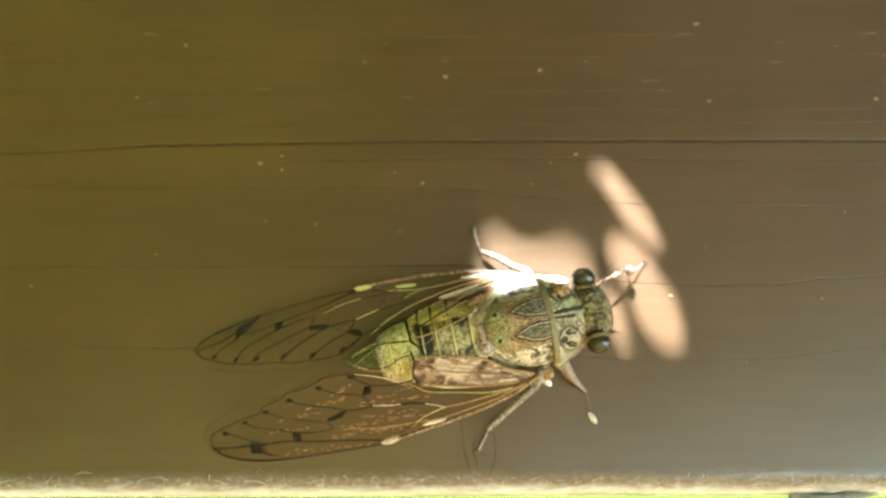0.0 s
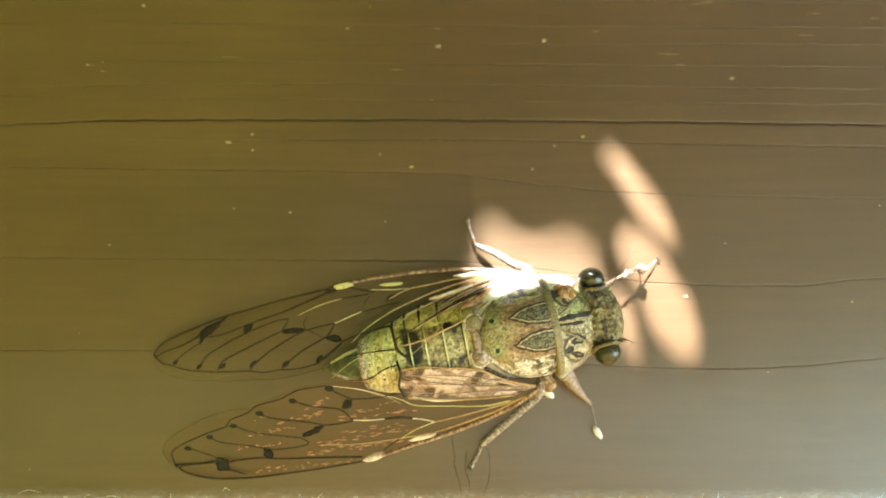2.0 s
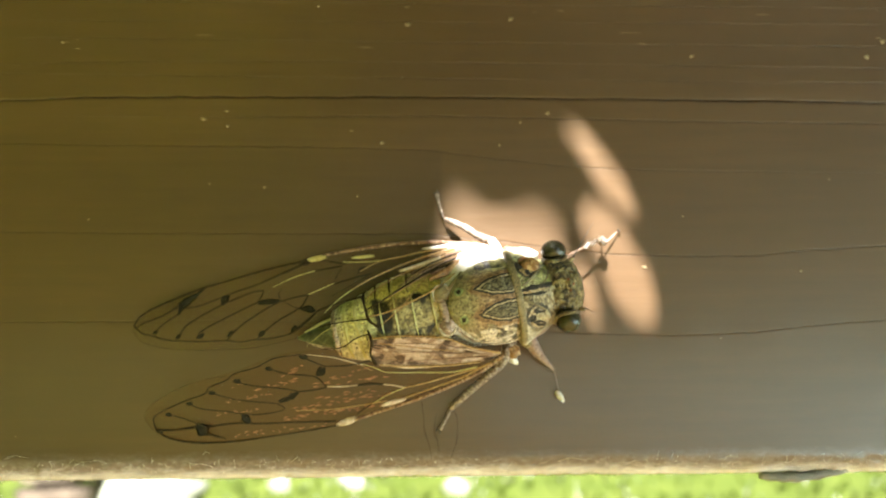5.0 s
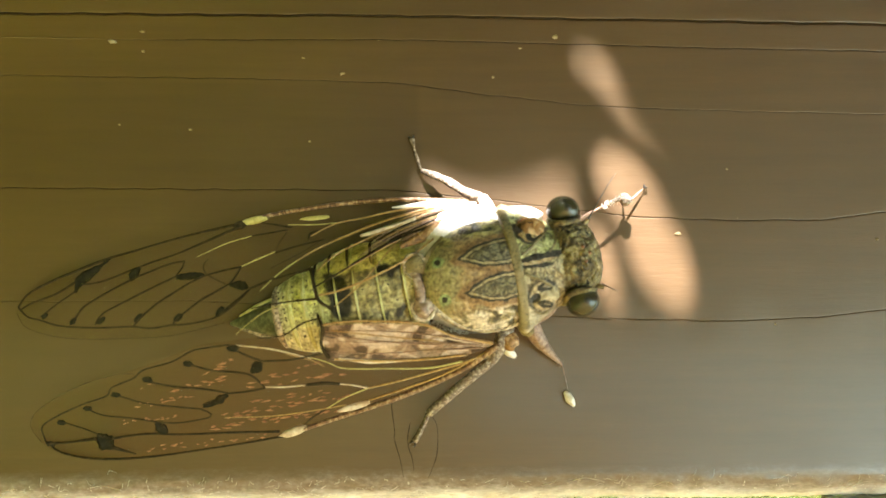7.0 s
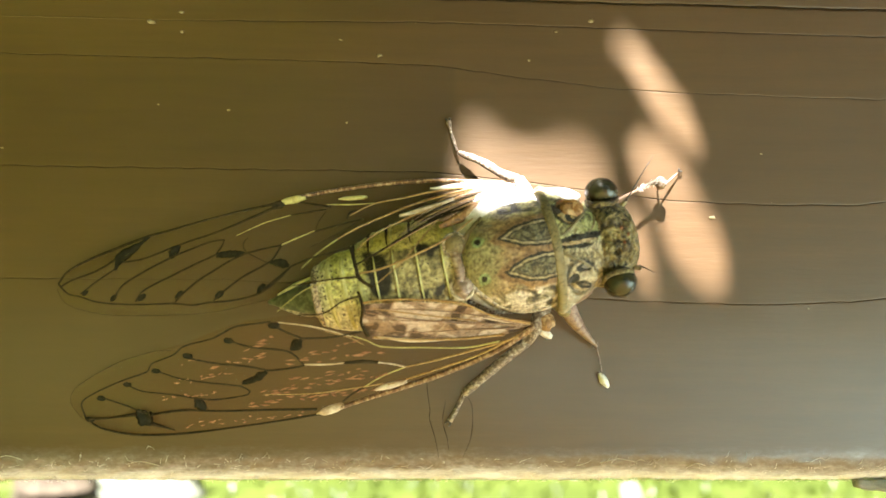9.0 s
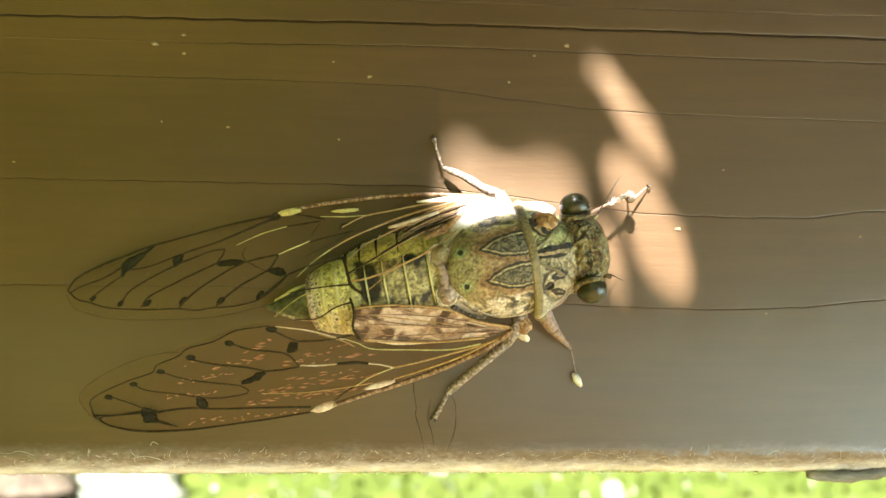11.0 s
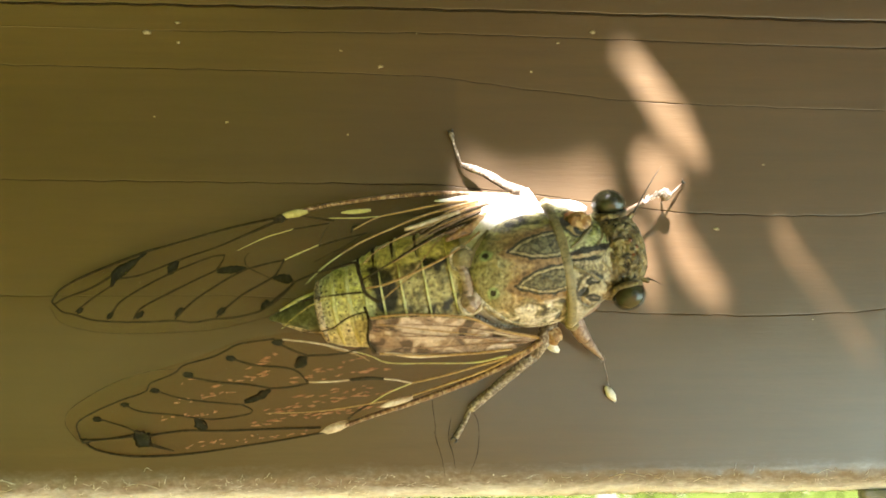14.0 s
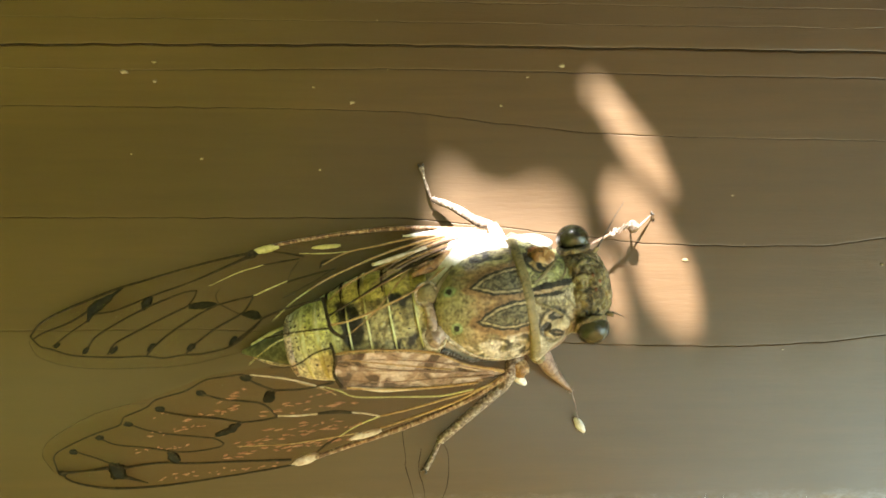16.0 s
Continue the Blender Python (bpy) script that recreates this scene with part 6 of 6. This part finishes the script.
def make_legs():
    make_leg("hairy pale middle leg stretched up the rail", [[(6.8, 5.0, 4.0), (7.0, 7.0, 4.2), (6.6, 8.6, 3.8)], [(6.6, 8.6, 3.8), (5.1, 9.5, 3.3), (3.1, 11.6, 2.2), (0.9, 13.3, 1.0)], [(0.8, 13.6, 1.0), (0.6, 15.3, 0.7), (0.5, 17.2, 0.5)]],
             [[0.8, 0.75, 0.6], [0.50, 0.62, 0.48, 0.55, 0.40, 0.46, 0.26], [0.14, 0.2, 0.12, 0.32]], (WAX_GLARE, LEG, LEG), (0.0, 0.5))
    make_leg("hairy tan middle leg braced against the rail", [[(6.4, -5.6, 3.8), (5.2, -7.4, 4.2), (4.0, -8.8, 3.6)], [(4.0, -8.8, 3.6), (0.2, -10.9, 2.6), (-3.5, -13.1, 1.2)], [(-3.5, -13.1, 1.2), (-4.7, -14.8, 0.6), (-5.6, -15.8, 0.4)]],
             [[0.9, 0.8, 0.62], [0.58, 0.52, 0.46], [0.24, 0.24, 0.32]], (LEG, LEG, LEG), (-0.4, -0.4))
    make_leg("pinkish front leg reaching forward on the rail", [[(8.8, -5.2, 4.2), (9.2, -6.9, 3.9), (9.8, -8.2, 3.4)], [(9.8, -8.2, 3.4), (10.7, -9.5, 2.6), (11.7, -10.8, 1.6)], [(11.7, -10.8, 1.6), (11.9, -12.4, 0.9), (11.9, -14.4, 0.6)]],
             [[0.9, 0.9, 0.72], [0.66, 0.40, 0.09], [0.05, 0.05, 0.05]], (LEG_PINK, LEG_PINK, LEG_PINK), (0.1, -0.4))
    make_leg("pale front leg stretched ahead of the head", [[(13.5, 2.8, 3.8), (16.6, 4.3, 3.6), (19.4, 5.2, 3.0)], [(19.4, 5.2, 3.0), (20.9, 5.6, 2.7), (22.3, 5.9, 2.5)], [(22.6, 5.2, 1.4), (23.9, 5.9, 0.9), (25.4, 6.8, 0.4)]],
             [[0.26, 0.19, 0.13], [0.13, 0.18, 0.28], [0.08, 0.12, 0.03]], (UMBER, LEG, LEG_PINK), (0.3, 0.2))
    part("foot_pad", blob(bmesh.new(), (22.4, 5.6, 2.35), (0.74, 0.66, 0.6), 6, 0.5, 0, 16, 10), LEG, cicada)
    # thin stalk added so the foot's shadow gets its tail
    part("shadow_stalk", tube(bmesh.new(), [(22.35, 5.6, 2.3), (22.5, 5.4, 1.2), (22.6, 5.2, 0.1)], [0.2, 0.14, 0.10], n=8, sides=7), LEG_PINK, cicada)
    # sunlit foot tip, its brightness put into the white colour
    part("foot_pad", blob(bmesh.new(), (11.95, -14.65, 0.5), (0.44, 0.95, 0.4), 2, 0.25, 20, 14, 9), WAX_GLARE, cicada, "front foot tip, coloured white for the sun on it")
    part("coxa", blob(bmesh.new(), (6.1, -8.35, 3.8), (0.9, 0.45, 0.6), 6, 0.3, -45, 12, 8), WAX_GLARE, cicada)
    part("coxa", blob(bmesh.new(), (6.3, -7.2, 4.2), (1.0, 1.0, 0.9), 7, 0.35, 20, 14, 9), ORANGE, cicada)


make_thorax()
make_head()
make_abdomen()
make_upper_wing()
make_lower_wing()
make_legs()


# ---- what moves ----
def sway(leaf, rows, turn, depth):
    """Key a leaf by the place of its shadow's centre on the face, in millimetres."""
    keyed = []
    for t, x, z, tilt in rows:
        p = shade_spot(x, z, depth) / 1000 + Vector((0, 0, Z0)) - TREE_AT
        keyed.append((t, Matrix.Translation(p) @ Matrix.Rotation(-radians(turn + tilt), 4, "Y")))
    walk(leaf, keyed)


def motions():
    # two leaves between which a slit of sun opens: its place across the grain of the streak, and its width
    slit = [(0.0, -2), (1.0, -2.5), (2.3, -1.5), (2.7, 0.8), (3.0, 1.3), (3.3, 1.6), (3.6, 0.5), (3.9, 1.8), (4.1, 1.6), (4.3, -1), (4.7, -2),
            (5.6, -1), (6.5, 1.5), (6.8, 3.2), (7.0, -1), (7.2, -0.6), (7.4, 1.5), (7.5, 1.6), (7.6, 1.0), (8.0, 0.6), (8.3, 0.5), (9.3, -1), (10.0, 0.4),
            (10.3, 1.3), (10.5, 1.4), (10.7, -0.5), (11.3, -1), (11.5, 1.6), (11.8, 0.5), (12.0, 2.0), (12.5, 2.2), (13.0, 2.2), (13.5, 1.9), (14.0, 1.5),
            (14.5, 1.3), (15.0, -0.8), (16.0, -1.5)]
    c, s = math.cos(radians(36)), math.sin(radians(36))  # across the slit
    inner, outer = [], []
    drift = ((0, 3.0, 3.5, 4.5, 6.8, 7.5, 8.0, 10.5, 11.5, 12.0, 12.5, 13.0, 13.5, 14.5, 16), (31.5, 31.5, 32.2, 32.0, 31.2, 31.8, 31.2, 32.4, 32.4, 30.8, 30.2, 30.9, 30.4, 32.2, 32.2))
    for t, w in slit:
        p, w = float(np.interp(t, *drift)), (0.4 if t < 6 else 0.6) * w if w > 0 else -5.0
        for rows, sign, half in ((inner, -1, 4.5), (outer, 1, 17.0)):
            q = p + sign * (half + w / 2)
            along = (10.0 if t in (7.2, 12.0) else 21.5) if sign < 0 else 32.0  # how far down the streak the leaf's middle lies
            rows.append((t, c * q + s * along, s * q - c * along, -3.0 if sign < 0 and t < 5 else 0.0))
    sway(INNER_LEAF, inner, -54, 214)
    sway(OUTER_LEAF, outer, -54, 226)
    # a leaf over the opening above the insect's back
    low = [(0, 36), (4.7, 36), (6.3, 20), (6.8, 10.5), (7.0, 10), (7.2, 10), (7.6, 10), (7.8, 12), (8.0, 26), (8.3, 28), (9.3, 36), (10.3, 36), (11.0, 36), (11.4, 26), (11.5, 14), (11.6, 9), (11.8, 6), (12.0, 9.5),
           (12.5, 10), (13.0, 10.5), (13.5, 11), (14.0, 11.5), (14.5, 13), (14.8, 24), (15.0, 32), (15.5, 36), (16.0, 36)]
    sway(UPPER_LEAF, [(t, 2.0, z + 11.0, 0.0) for t, z in low], 150, 320)
    # leaves that close the openings for a moment
    lens = [(0, 0), (6.5, 0), (6.8, 0.1), (7.0, 0.72), (7.2, 1.0), (7.4, 0.88), (7.6, 0.82), (7.8, 0.45), (8.0, 0), (8.3, 0), (11.5, 0), (11.6, 0.9), (11.8, 0.65), (12.0, 1.0), (12.2, 0.2), (12.5, 0.62),
            (13.0, 0.85), (13.4, 0.15), (14.0, 0.35), (14.5, 0.72), (14.9, 0.3), (15.5, 0.35), (16.0, 0.3)]
    sway(SIDE_LEAF, [(t, c * q + s * 1.5, s * q - c * 1.5, 0.0) for t, q in ((t, 44 - 14.5 * k) for t, k in lens)], -57, 420)
    lobe = [(0, 0), (6.7, 0), (7.0, 0), (7.2, 0.6), (7.4, 0.1), (7.6, 0), (8.3, 0), (11.4, 0.05), (11.6, 0.25), (11.8, 1.0), (12.0, 0.35), (12.2, 0.05), (12.5, 0), (16.0, 0)]
    sway(LOBE_LEAF, [(t, c * q + s * d, s * q - c * d, 0.0) for t, q, d in ((t, 16.0 + 6.3 * min(1.0, 2 * k), 43 - 33 * k) for t, k in lobe)], -58, 202)
    foot = [(0, 0), (7.0, 0.0), (7.1, 0.8), (7.2, 1.0), (7.3, 0.9), (7.4, 0.35), (7.5, 0.1), (7.7, 0.0), (11.4, 0.0), (11.5, 0.0), (11.6, 0.9), (11.8, 0.1), (12.0, 0.95), (12.1, 0.8), (12.3, 0.1), (12.6, 0.0), (16.0, 0)]
    sway(FOOT_LEAF, [(t, 47.4 + 12 * k, -17.3 + 3.6 * k, 0.0) for t, k in foot], -73, 230)
    back = [(0, 0), (7.0, 0), (7.2, 0.35), (7.4, 0), (8.3, 0), (11.5, 0), (11.7, 0.6), (11.8, 1), (11.9, 0.6), (12.1, 0.0), (16.0, 0)]
    sway(BACK_LEAF, [(t, 8 - 2 * k, 62 - 58 * k, 0.0) for t, k in back], 8, 238)


motions()
